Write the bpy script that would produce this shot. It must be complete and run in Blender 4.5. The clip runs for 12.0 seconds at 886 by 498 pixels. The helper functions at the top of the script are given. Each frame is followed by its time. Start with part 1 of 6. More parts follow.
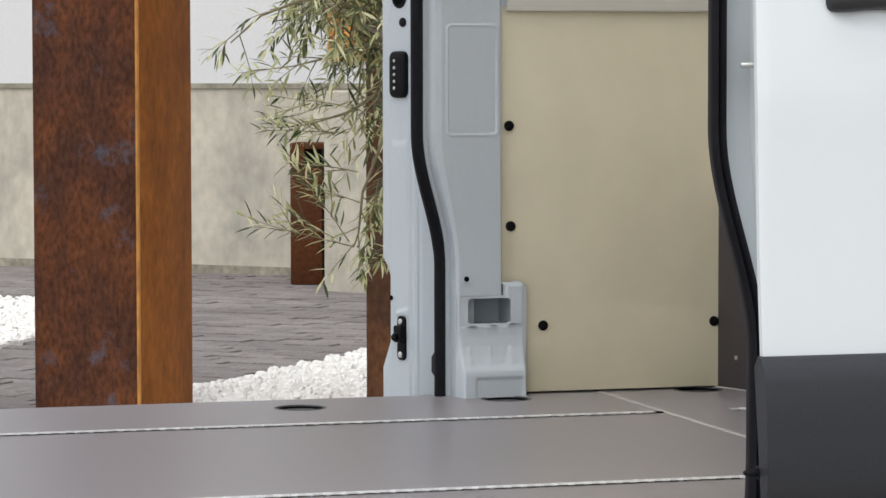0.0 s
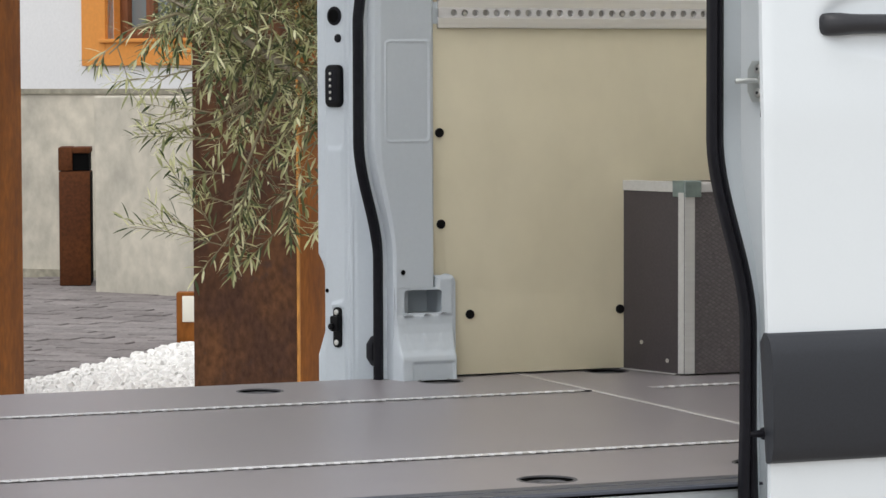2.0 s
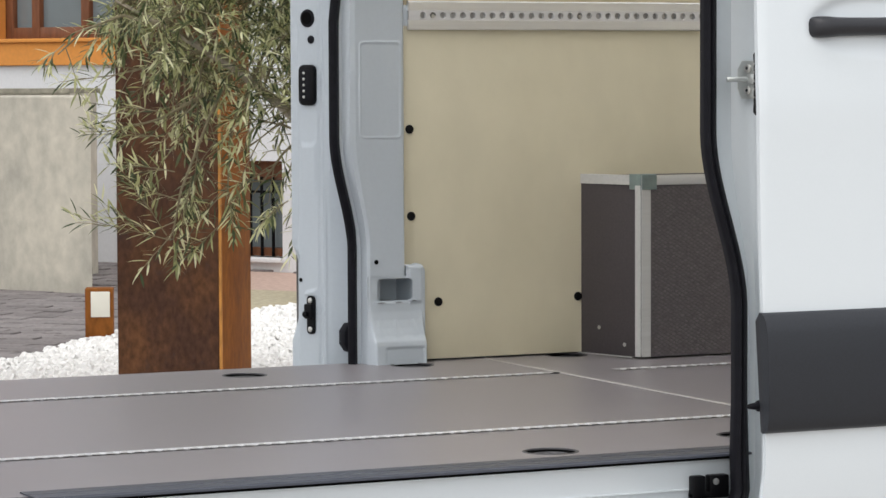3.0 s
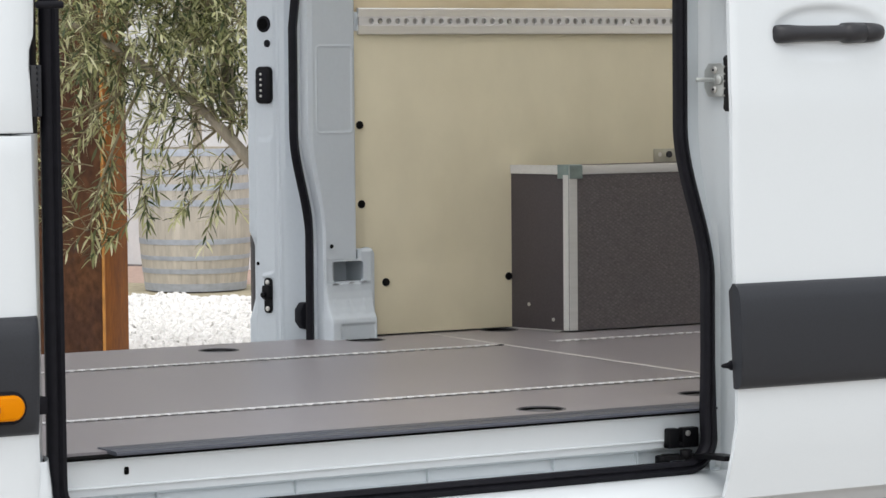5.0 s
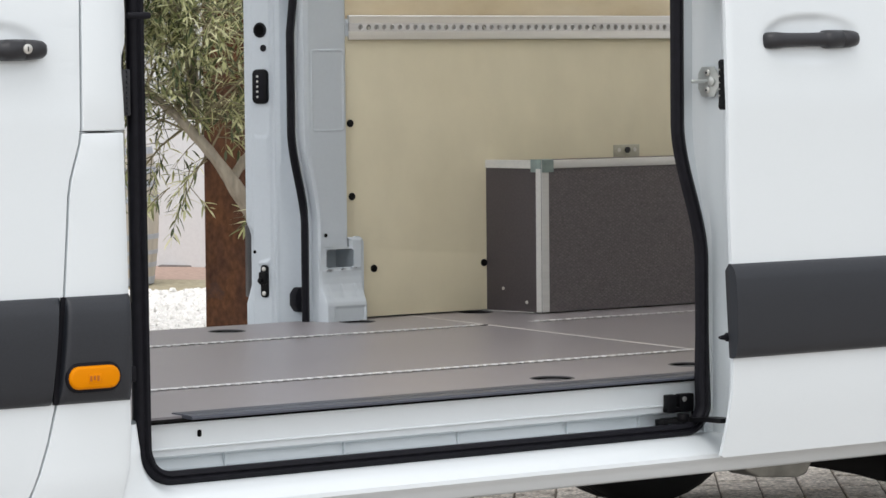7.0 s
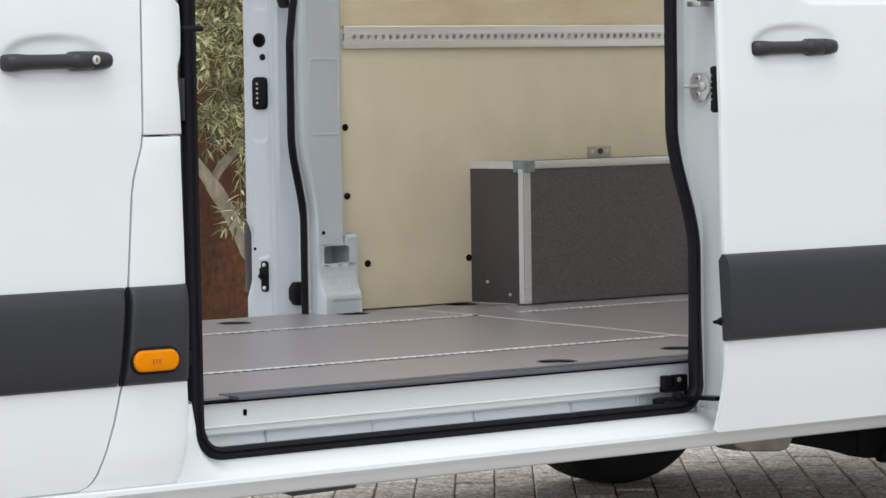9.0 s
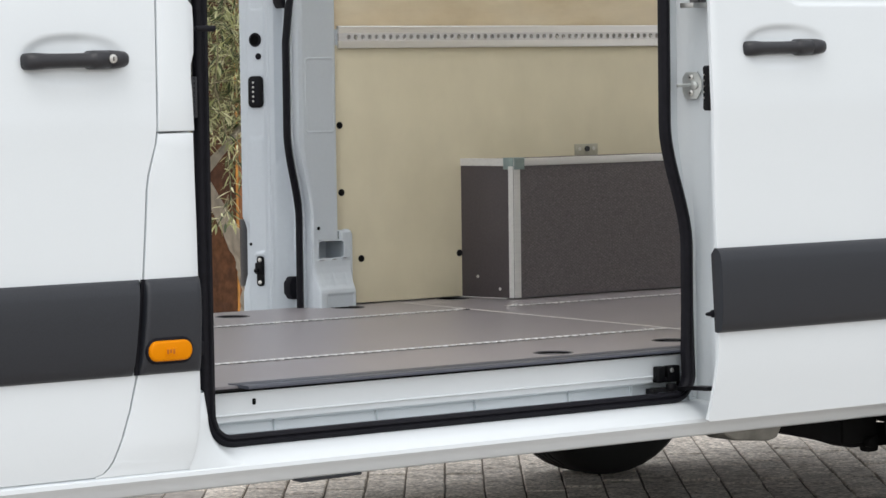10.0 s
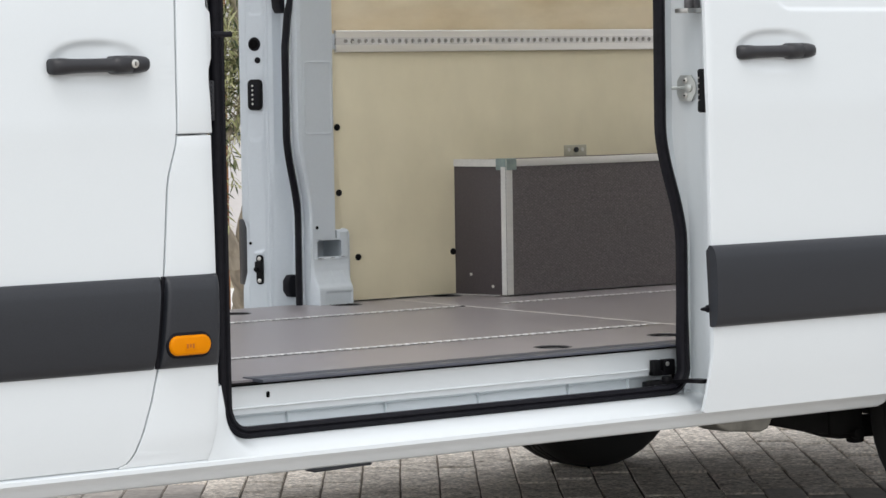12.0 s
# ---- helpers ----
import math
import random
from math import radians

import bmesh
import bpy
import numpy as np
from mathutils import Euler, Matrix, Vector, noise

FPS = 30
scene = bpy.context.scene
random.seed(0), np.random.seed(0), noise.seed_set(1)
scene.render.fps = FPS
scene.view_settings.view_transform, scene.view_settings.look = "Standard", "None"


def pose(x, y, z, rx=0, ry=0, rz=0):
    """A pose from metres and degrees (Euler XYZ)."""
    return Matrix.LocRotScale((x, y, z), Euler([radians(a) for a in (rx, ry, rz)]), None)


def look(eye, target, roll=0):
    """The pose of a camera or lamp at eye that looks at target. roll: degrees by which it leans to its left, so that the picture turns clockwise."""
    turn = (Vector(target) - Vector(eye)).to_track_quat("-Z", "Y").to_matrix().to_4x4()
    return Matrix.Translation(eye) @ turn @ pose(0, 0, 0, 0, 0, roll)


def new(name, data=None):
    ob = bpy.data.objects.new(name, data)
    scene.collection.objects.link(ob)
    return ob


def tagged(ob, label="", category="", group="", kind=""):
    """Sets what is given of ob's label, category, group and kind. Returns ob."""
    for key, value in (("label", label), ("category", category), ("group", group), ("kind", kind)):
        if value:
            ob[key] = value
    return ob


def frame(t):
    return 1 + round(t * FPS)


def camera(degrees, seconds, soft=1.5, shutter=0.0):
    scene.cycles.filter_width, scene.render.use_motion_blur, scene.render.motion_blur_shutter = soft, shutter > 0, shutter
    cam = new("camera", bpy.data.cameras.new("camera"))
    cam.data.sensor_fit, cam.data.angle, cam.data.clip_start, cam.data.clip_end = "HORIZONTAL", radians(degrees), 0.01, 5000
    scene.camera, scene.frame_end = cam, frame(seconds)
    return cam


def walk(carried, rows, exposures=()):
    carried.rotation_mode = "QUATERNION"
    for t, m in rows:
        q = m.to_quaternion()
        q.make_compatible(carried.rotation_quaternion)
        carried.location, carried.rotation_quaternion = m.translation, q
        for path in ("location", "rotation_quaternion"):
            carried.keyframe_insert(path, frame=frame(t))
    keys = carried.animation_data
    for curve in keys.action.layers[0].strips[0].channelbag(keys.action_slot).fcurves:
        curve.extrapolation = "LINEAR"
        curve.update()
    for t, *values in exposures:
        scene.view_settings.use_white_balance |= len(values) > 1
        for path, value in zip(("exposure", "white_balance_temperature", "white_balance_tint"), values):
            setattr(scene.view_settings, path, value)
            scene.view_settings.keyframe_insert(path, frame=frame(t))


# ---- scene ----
from mathutils.geometry import tessellate_polygon

cam = camera(16.743, 12.0, soft=1.5)
PATH = [
    (0, (-0.2023, -3.5020, 1.2467), (1.1991, 1.2890, 0.9585), -0.083),
    (0.5, (-0.3409, -3.5784, 1.2557), (1.1770, 1.1765, 0.9600), -0.140),
    (1, (-0.5025, -3.6625, 1.2587), (1.1492, 1.0475, 0.9623), -0.178),
    (1.5, (-0.6658, -3.7452, 1.2647), (1.1150, 0.9176, 0.9711), -0.188),
    (2, (-0.8495, -3.8394, 1.2666), (1.0615, 0.7721, 0.9807), -0.169),
    (2.5, (-1.0335, -3.9365, 1.2697), (0.9965, 0.6238, 0.9834), -0.240),
    (3, (-1.2186, -4.0257, 1.2673), (0.9307, 0.4796, 0.9795), -0.247),
    (3.5, (-1.3912, -4.1181, 1.2702), (0.8591, 0.3372, 0.9764), -0.224),
    (5.5, (-2.0600, -4.4631, 1.2850), (0.5275, -0.1950, 0.9865), -0.504),
    (6, (-2.2204, -4.5460, 1.2867), (0.4286, -0.3160, 0.9876), -0.495),
    (6.5, (-2.3632, -4.6216, 1.2907), (0.3337, -0.4221, 0.9903), -0.542),
    (7, (-2.5085, -4.6956, 1.2922), (0.2357, -0.5268, 0.9911), -0.539),
    (9, (-3.0042, -4.9561, 1.2987), (-0.1078, -0.8910, 1.0050), -0.816),
    (9.5, (-3.0979, -5.0077, 1.3012), (-0.1717, -0.9643, 1.0050), -0.729),
    (10, (-3.1837, -5.0498, 1.2981), (-0.2317, -1.0250, 1.0032), -0.754),
    (10.5, (-3.2503, -5.0830, 1.3010), (-0.2823, -1.0701, 1.0051), -0.749),
    (11, (-3.3105, -5.1196, 1.3006), (-0.3285, -1.1170, 1.0054), -0.802),
    (11.5, (-3.3562, -5.1411, 1.3021), (-0.3599, -1.1492, 1.0071), -0.824),
    (12, (-3.3991, -5.1649, 1.3047), (-0.3904, -1.1822, 1.0111), -0.852),
]
walk(cam, [(t, look(e, g, r)) for t, e, g, r in PATH])

# ---- light ----
world = bpy.data.worlds.new("overcast_sky")
scene.world = world
world.use_nodes = True
wn, wl = world.node_tree.nodes, world.node_tree.links
sky = wn.new("ShaderNodeTexSky")
sky.sky_type, sky.sun_disc = "NISHITA", False
sky.sun_elevation, sky.sun_rotation = radians(65), radians(221)
sky.dust_density, sky.ozone_density = 3.0, 0.6
pale = wn.new("ShaderNodeHueSaturation")
pale.inputs["Saturation"].default_value = 0.26
wl.new(sky.outputs[0], pale.inputs["Color"])
wl.new(pale.outputs[0], wn["Background"].inputs[0])
wn["Background"].inputs[1].default_value = 0.14
sun = new("sun", bpy.data.lights.new("sun", "SUN"))
sun.data.energy, sun.data.angle, sun.data.color = 1.35, radians(150), (1.0, 0.992, 0.985)
sun.matrix_world = look((-2.8, -3.2, 9.0), (0, 0, 0))
scene.view_settings.exposure = 0.4


# ---- materials ----
def material(name, base, rough=0.6, metal=0.0, scale=40.0, vary=0.12, bump=0.0, bscale=None, coat=0.0, stain=0.0, stain_scale=3.0, stain_col=None, island=0.0, per_object=0.0, spec=0.5, stretch=(1, 1, 1), gloss_vary=0.08, world_scale=False):
    """A node material with grain at a fine scale, stains at a coarse one and an optional fine relief."""
    m = bpy.data.materials.new(name)
    m.use_nodes = True
    nt = m.node_tree
    n, l = nt.nodes, nt.links
    b = n["Principled BSDF"]
    b.inputs["Metallic"].default_value = metal
    b.inputs["Specular IOR Level"].default_value = spec
    b.inputs["Coat Weight"].default_value = coat
    b.inputs["Coat Roughness"].default_value = 0.06
    co = n.new("ShaderNodeTexCoord")
    mp = n.new("ShaderNodeMapping")
    mp.inputs["Scale"].default_value = stretch
    where = n.new("ShaderNodeNewGeometry").outputs["Position"] if world_scale else co.outputs["Object"]
    l.new(where, mp.inputs[0])
    fine = n.new("ShaderNodeTexNoise")
    fine.inputs["Scale"].default_value, fine.inputs["Detail"].default_value = scale, 5
    l.new(mp.outputs[0], fine.inputs["Vector"])
    rng = n.new("ShaderNodeMapRange")
    rng.inputs[1].default_value, rng.inputs[2].default_value = 0.3, 0.7
    rng.inputs[3].default_value, rng.inputs[4].default_value = 1 - vary, 1 + vary
    l.new(fine.outputs["Fac"], rng.inputs[0])
    rgb = n.new("ShaderNodeRGB")
    rgb.outputs[0].default_value = (*base, 1)
    colour = rgb.outputs[0]
    if stain:
        coarse = n.new("ShaderNodeTexNoise")
        coarse.inputs["Scale"].default_value, coarse.inputs["Detail"].default_value = stain_scale, 6
        coarse.inputs["Roughness"].default_value = 0.62
        l.new(mp.outputs[0], coarse.inputs["Vector"])
        r2 = n.new("ShaderNodeMapRange")
        r2.inputs[1].default_value, r2.inputs[2].default_value, r2.inputs[4].default_value = 0.42, 0.68, stain
        l.new(coarse.outputs["Fac"], r2.inputs[0])
        mix = n.new("ShaderNodeMix")
        mix.data_type = "RGBA"
        l.new(r2.outputs[0], mix.inputs[0])
        l.new(colour, mix.inputs[6])
        mix.inputs[7].default_value = (*(stain_col or [c * 0.5 for c in base]), 1)
        colour = mix.outputs[2]
    hsv = n.new("ShaderNodeHueSaturation")
    l.new(colour, hsv.inputs["Color"])
    value = rng.outputs[0]
    for amount, node, sock in ((island, "ShaderNodeNewGeometry", "Random Per Island"), (per_object, "ShaderNodeObjectInfo", "Random")):
        if amount:
            info = n.new(node)
            r3 = n.new("ShaderNodeMapRange")
            r3.inputs[3].default_value, r3.inputs[4].default_value = 1 - amount, 1 + amount
            l.new(info.outputs[sock], r3.inputs[0])
            mul = n.new("ShaderNodeMath")
            mul.operation = "MULTIPLY"
            l.new(value, mul.inputs[0])
            l.new(r3.outputs[0], mul.inputs[1])
            value = mul.outputs[0]
    l.new(value, hsv.inputs["Value"])
    l.new(hsv.outputs[0], b.inputs["Base Color"])
    rr = n.new("ShaderNodeMapRange")
    rr.inputs[3].default_value, rr.inputs[4].default_value = max(rough - gloss_vary, 0.02), min(rough + gloss_vary, 1)
    l.new(fine.outputs["Fac"], rr.inputs[0])
    l.new(rr.outputs[0], b.inputs["Roughness"])
    if bump:
        bn = n.new("ShaderNodeTexNoise")
        bn.inputs["Scale"].default_value, bn.inputs["Detail"].default_value = bscale or scale * 2, 4
        l.new(mp.outputs[0], bn.inputs["Vector"])
        bp = n.new("ShaderNodeBump")
        bp.inputs["Strength"].default_value, bp.inputs["Distance"].default_value = bump, 0.004
        l.new(bn.outputs["Fac"], bp.inputs["Height"])
        l.new(bp.outputs[0], b.inputs["Normal"])
    return m


WHITE = material("white_car_paint", (0.67, 0.715, 0.738), 0.28, scale=250, vary=0.006, coat=0.6, gloss_vary=0.01)
# white body paint, greyed so its base colour carries the shade inside
SHELL = material("shaded_white_body_paint", (0.53, 0.58, 0.62), 0.40, scale=120, vary=0.015, coat=0.2, gloss_vary=0.02)
CLAD = material("grained_dark_plastic", (0.0165, 0.0190, 0.0245), 0.42, scale=300, vary=0.15, bump=0.12, bscale=900, spec=0.45)
HANDLE = material("black_satin_plastic", (0.017, 0.0175, 0.021), 0.42, scale=200, vary=0.1, spec=0.45)
RUBBER = material("black_rubber", (0.0095, 0.0095, 0.0125), 0.45, scale=60, vary=0.2, spec=0.10)
BLACK = material("black_metal", (0.004, 0.004, 0.005), 0.40, scale=80, vary=0.2, spec=0.14)
# near-black that paints in the shade of holes, slots and recesses
HOLE = material("hollow_shade_black", (0.004, 0.004, 0.004), 0.9, spec=0.05)
STEEL = material("zinc_plated_steel", (0.62, 0.61, 0.58), 0.35, metal=0.9, scale=60, vary=0.08)
ALU = material("brushed_aluminium", (0.64, 0.64, 0.63), 0.42, metal=0.4, scale=30, vary=0.05, stretch=(0.1, 4, 4))
# paler copy of the rail aluminium: paints in light caught by hole walls
LIP_ALU = material("lit_aluminium_lip", (0.93, 0.93, 0.93), 0.35, metal=0.3, scale=30, vary=0.04)
FLOOR_ALU = material("bright_worn_aluminium", (0.70, 0.695, 0.69), 0.40, metal=0.25, scale=30, vary=0.05, stretch=(0.1, 4, 4))
RAIL = material("milled_aluminium_rail", (0.86, 0.855, 0.84), 0.33, metal=0.6, scale=30, vary=0.04, stretch=(0.1, 4, 4))
ZINC = material("dull_galvanised_steel", (0.40, 0.385, 0.31), 0.5, metal=0.2, scale=60, vary=0.08)
FLOOR = material("brown_grey_film_faced_plywood", (0.252, 0.233, 0.243), 0.36, scale=160, vary=0.08, bump=0.06, bscale=500, stain=0.3, stain_scale=4, stain_col=(0.27, 0.25, 0.26), gloss_vary=0.05, spec=0.9)
PLATE = material("grey_passivated_steel", (0.56, 0.58, 0.56), 0.32, metal=0.6, scale=60, vary=0.08)
# aluminium darkened in colour to stand in for shade within the rail holes
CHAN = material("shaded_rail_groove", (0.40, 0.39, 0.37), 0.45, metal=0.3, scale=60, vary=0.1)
SHIELD = material("dirty_pressed_aluminium", (0.22, 0.22, 0.20), 0.4, metal=0.6, scale=20, vary=0.25, stain=0.6, stain_scale=9)
BRKT = material("blue_passivated_steel", (0.27, 0.34, 0.34), 0.35, metal=0.7, scale=50, vary=0.15)
SEAM = material("grey_joint_filler", (0.50, 0.48, 0.46), 0.6, scale=90, vary=0.1)
LIP = material("blue_grey_plastic_edging", (0.055, 0.061, 0.079), 0.4, scale=80, vary=0.08)
PLY = material("pale_birch_plywood", (0.65, 0.595, 0.435), 0.5, scale=9, vary=0.035, bump=0.03, bscale=160, stain=0.35, stain_scale=3.0, stain_col=(0.58, 0.525, 0.37), stretch=(1.3, 1, 0.9))
PLY2 = material("figured_birch_plywood", (0.82, 0.715, 0.52), 0.5, scale=14, vary=0.05, bump=0.03, bscale=160, stain=0.7, stain_scale=5, stain_col=(0.64, 0.51, 0.31), stretch=(0.5, 1, 1.4))
BOX = material("dark_brown_coated_board", (0.066, 0.056, 0.058), 0.5, scale=200, vary=0.12, bump=0.05, bscale=500, spec=0.35)
LENS = material("amber_lens", (0.66, 0.215, 0.0), 0.35, scale=20, vary=0.05, spec=0.08)
LENS_MARK = material("dark_amber_lens_mark", (0.38, 0.10, 0.004), 0.3, scale=20, vary=0.05)
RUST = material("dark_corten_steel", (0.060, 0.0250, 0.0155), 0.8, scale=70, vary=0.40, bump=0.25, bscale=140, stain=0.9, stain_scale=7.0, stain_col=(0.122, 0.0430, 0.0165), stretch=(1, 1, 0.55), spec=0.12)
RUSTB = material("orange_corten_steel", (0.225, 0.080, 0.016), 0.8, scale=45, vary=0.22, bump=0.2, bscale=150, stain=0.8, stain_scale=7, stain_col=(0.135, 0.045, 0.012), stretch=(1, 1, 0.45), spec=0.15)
RUSTE = material("bright_rust_edge", (0.40, 0.175, 0.035), 0.8, scale=60, vary=0.3, bump=0.3, bscale=120, stretch=(1, 1, 0.3))
def mill_scale(m, colour, size, low, high):
    """Bluish patches of old mill scale over rust, and bright rust flecks."""
    n, l = m.node_tree.nodes, m.node_tree.links
    b = n["Principled BSDF"]
    src = b.inputs["Base Color"].links[0].from_socket
    co = n.new("ShaderNodeTexCoord")
    t = n.new("ShaderNodeTexNoise")
    t.inputs["Scale"].default_value, t.inputs["Detail"].default_value, t.inputs["Roughness"].default_value = size, 8, 0.7
    l.new(co.outputs["Object"], t.inputs["Vector"])
    r = n.new("ShaderNodeMapRange")
    r.inputs[1].default_value, r.inputs[2].default_value, r.inputs[4].default_value = low, high, 0.85
    l.new(t.outputs["Fac"], r.inputs[0])
    mix = n.new("ShaderNodeMix")
    mix.data_type = "RGBA"
    l.new(r.outputs[0], mix.inputs[0])
    l.new(src, mix.inputs[6])
    mix.inputs[7].default_value = (*colour, 1)
    l.new(mix.outputs[2], b.inputs["Base Color"])
    return m


RUSTC = material("brown_corten_sheet", (0.078, 0.027, 0.0105), 0.8, scale=60, vary=0.25, bump=0.1, stain=0.6, stain_scale=5, stain_col=(0.115, 0.040, 0.0125), spec=0.15)
RUSTD = material("old_dark_corten_steel", (0.056, 0.0275, 0.0175), 0.8, scale=55, vary=0.32, bump=0.25, bscale=140, stain=0.85, stain_scale=6.0, stain_col=(0.105, 0.0470, 0.0205), stretch=(1, 1, 0.6), spec=0.12)
mill_scale(RUST, (0.085, 0.088, 0.115), 5.5, 0.575, 0.69)
mill_scale(RUSTD, (0.038, 0.030, 0.031), 5.0, 0.60, 0.74)
mill_scale(RUSTB, (0.12, 0.048, 0.018), 9.0, 0.60, 0.76)
CONC = material("board_marked_concrete", (0.515, 0.478, 0.395), 0.85, scale=16, vary=0.12, bump=0.25, bscale=30, stain=0.75, stain_scale=2.6, stain_col=(0.315, 0.30, 0.255), stretch=(1, 1, 0.75))
GRIME = material("grimy_concrete_edge", (0.23, 0.215, 0.165), 0.9, scale=22, vary=0.25, bump=0.2, bscale=60, stain=0.7, stain_scale=6, stain_col=(0.36, 0.335, 0.265))
STUCCO = material("white_stucco", (0.66, 0.665, 0.67), 0.9, scale=50, vary=0.03, bump=0.2, bscale=120)
OCHRE = material("ochre_painted_stucco", (0.62, 0.25, 0.05), 0.85, scale=40, vary=0.06, bump=0.15, bscale=120)
WOOD = material("brown_stained_wood", (0.16, 0.06, 0.025), 0.55, scale=40, vary=0.25, stretch=(1, 1, 0.15))
GLASS = material("dark_window_glass", (0.16, 0.19, 0.2), 0.05, scale=2, vary=0.1, coat=0.8)
PAVE = material("grey_concrete_paver", (0.80, 0.735, 0.655), 0.9, scale=90, vary=0.5, bump=1.0, bscale=60, per_object=0.14, stain=0.85, stain_scale=26, stain_col=(0.36, 0.31, 0.255), spec=0.2, world_scale=True)
PAVES = material("grey_paving_blocks", (0.45, 0.415, 0.38), 0.85, scale=45, vary=0.2, bump=0.35, bscale=80, island=0.16, stain=0.5, stain_scale=1.2, stain_col=(0.36, 0.33, 0.30), spec=0.3)
JOINT = material("sandy_joint_bed", (0.17, 0.145, 0.115), 0.95, scale=30, vary=0.2, bump=0.3, bscale=80, stain=0.4, stain_scale=0.6, stain_col=(0.10, 0.088, 0.07))
PAVEF = material("grey_forecourt_blocks", (0.165, 0.148, 0.143), 0.85, scale=45, vary=0.2, bump=0.35, bscale=80, island=0.14, stain=0.6, stain_scale=1.1, stain_col=(0.25, 0.23, 0.222), spec=0.3)
GROUND = material("sandy_joint_bed", (0.33, 0.305, 0.27), 0.95, scale=30, vary=0.2, bump=0.3, bscale=80, stain=0.4, stain_scale=0.6, stain_col=(0.25, 0.23, 0.2))
GRAVEL = material("white_marble_gravel", (0.79, 0.78, 0.75), 0.8, scale=40, vary=0.05, island=0.07, bump=0.1)
BED = material("pale_gravel_fines", (0.76, 0.745, 0.71), 0.95, scale=60, vary=0.2)
KERB = material("pinkish_clay_kerb", (0.42, 0.30, 0.245), 0.85, scale=30, vary=0.15, bump=0.2)
SAND = material("dry_tan_earth", (0.36, 0.32, 0.22), 0.95, scale=30, vary=0.2, bump=0.3)
BARK = material("grey_olive_bark", (0.36, 0.315, 0.25), 0.9, scale=40, vary=0.3, bump=0.6, bscale=60, stain=0.5, stain_scale=12, stain_col=(0.22, 0.185, 0.14), stretch=(1, 1, 0.3))
TWIG = material("olive_twig", (0.22, 0.19, 0.115), 0.85, scale=80, vary=0.2)
STAVE = material("weathered_oak_stave", (0.48, 0.44, 0.375), 0.8, scale=30, vary=0.18, bump=0.2, stretch=(1, 1, 0.12), per_object=0.05, stain=0.6, stain_scale=4, stain_col=(0.37, 0.335, 0.285))
HOOP = material("dull_galvanised_hoop", (0.40, 0.43, 0.48), 0.5, metal=0.4, scale=30, vary=0.12)
TYRE = material("black_tyre_rubber", (0.009, 0.009, 0.009), 0.8, scale=60, vary=0.2, bump=0.1)
UNDER = material("black_underbody_coating", (0.006, 0.006, 0.006), 0.85, scale=30, vary=0.3, spec=0.15)
STEEL_DARK = material("dull_dark_steel", (0.10, 0.098, 0.102), 0.5, metal=0.3, scale=60, vary=0.15)
# for an added, unseen roof panel that passes daylight into the load space
ROOF = material("added_roof_translucent", (0.95, 0.95, 0.94), 0.5, scale=30, vary=0.03)
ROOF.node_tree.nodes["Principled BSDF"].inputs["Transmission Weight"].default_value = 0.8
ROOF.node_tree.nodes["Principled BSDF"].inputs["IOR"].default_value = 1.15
CHIP = material("dirty_grey_sealer", (0.22, 0.23, 0.24), 0.7, scale=200, vary=0.3)
LAMP = material("opal_lamp_panel", (0.74, 0.72, 0.62), 0.35, scale=10, vary=0.03)


def leaf_material():
    m = material("olive_leaf", (0.155, 0.17, 0.085), 0.5, scale=20, vary=0.1, island=0.4)
    n, l = m.node_tree.nodes, m.node_tree.links
    b = n["Principled BSDF"]
    src = b.inputs["Base Color"].links[0].from_socket
    geo = n.new("ShaderNodeNewGeometry")
    ramp = n.new("ShaderNodeValToRGB")
    ramp.color_ramp.elements[0].color = (0.055, 0.080, 0.038, 1)
    ramp.color_ramp.elements[0].position = 0.22
    ramp.color_ramp.elements[1].color = (0.84, 0.83, 0.58, 1)
    e = ramp.color_ramp.elements.new(0.6)
    e.color = (0.46, 0.47, 0.24, 1)
    l.new(geo.outputs["Random Per Island"], ramp.inputs[0])
    mix = n.new("ShaderNodeMix")
    mix.data_type = "RGBA"
    mix.inputs[0].default_value = 0.92
    l.new(src, mix.inputs[6])
    l.new(ramp.outputs[0], mix.inputs[7])
    l.new(mix.outputs[2], b.inputs["Base Color"])
    tr = n.new("ShaderNodeBsdfTranslucent")
    glow = n.new("ShaderNodeHueSaturation")
    glow.inputs["Saturation"].default_value, glow.inputs["Value"].default_value = 1.1, 1.3
    l.new(mix.outputs[2], glow.inputs["Color"])
    l.new(glow.outputs[0], tr.inputs[0])
    ms = n.new("ShaderNodeMixShader")
    ms.inputs[0].default_value = 0.45
    l.new(b.outputs[0], ms.inputs[1])
    l.new(tr.outputs[0], ms.inputs[2])
    l.new(ms.outputs[0], n["Material Output"].inputs["Surface"])
    return m


LEAF = leaf_material()


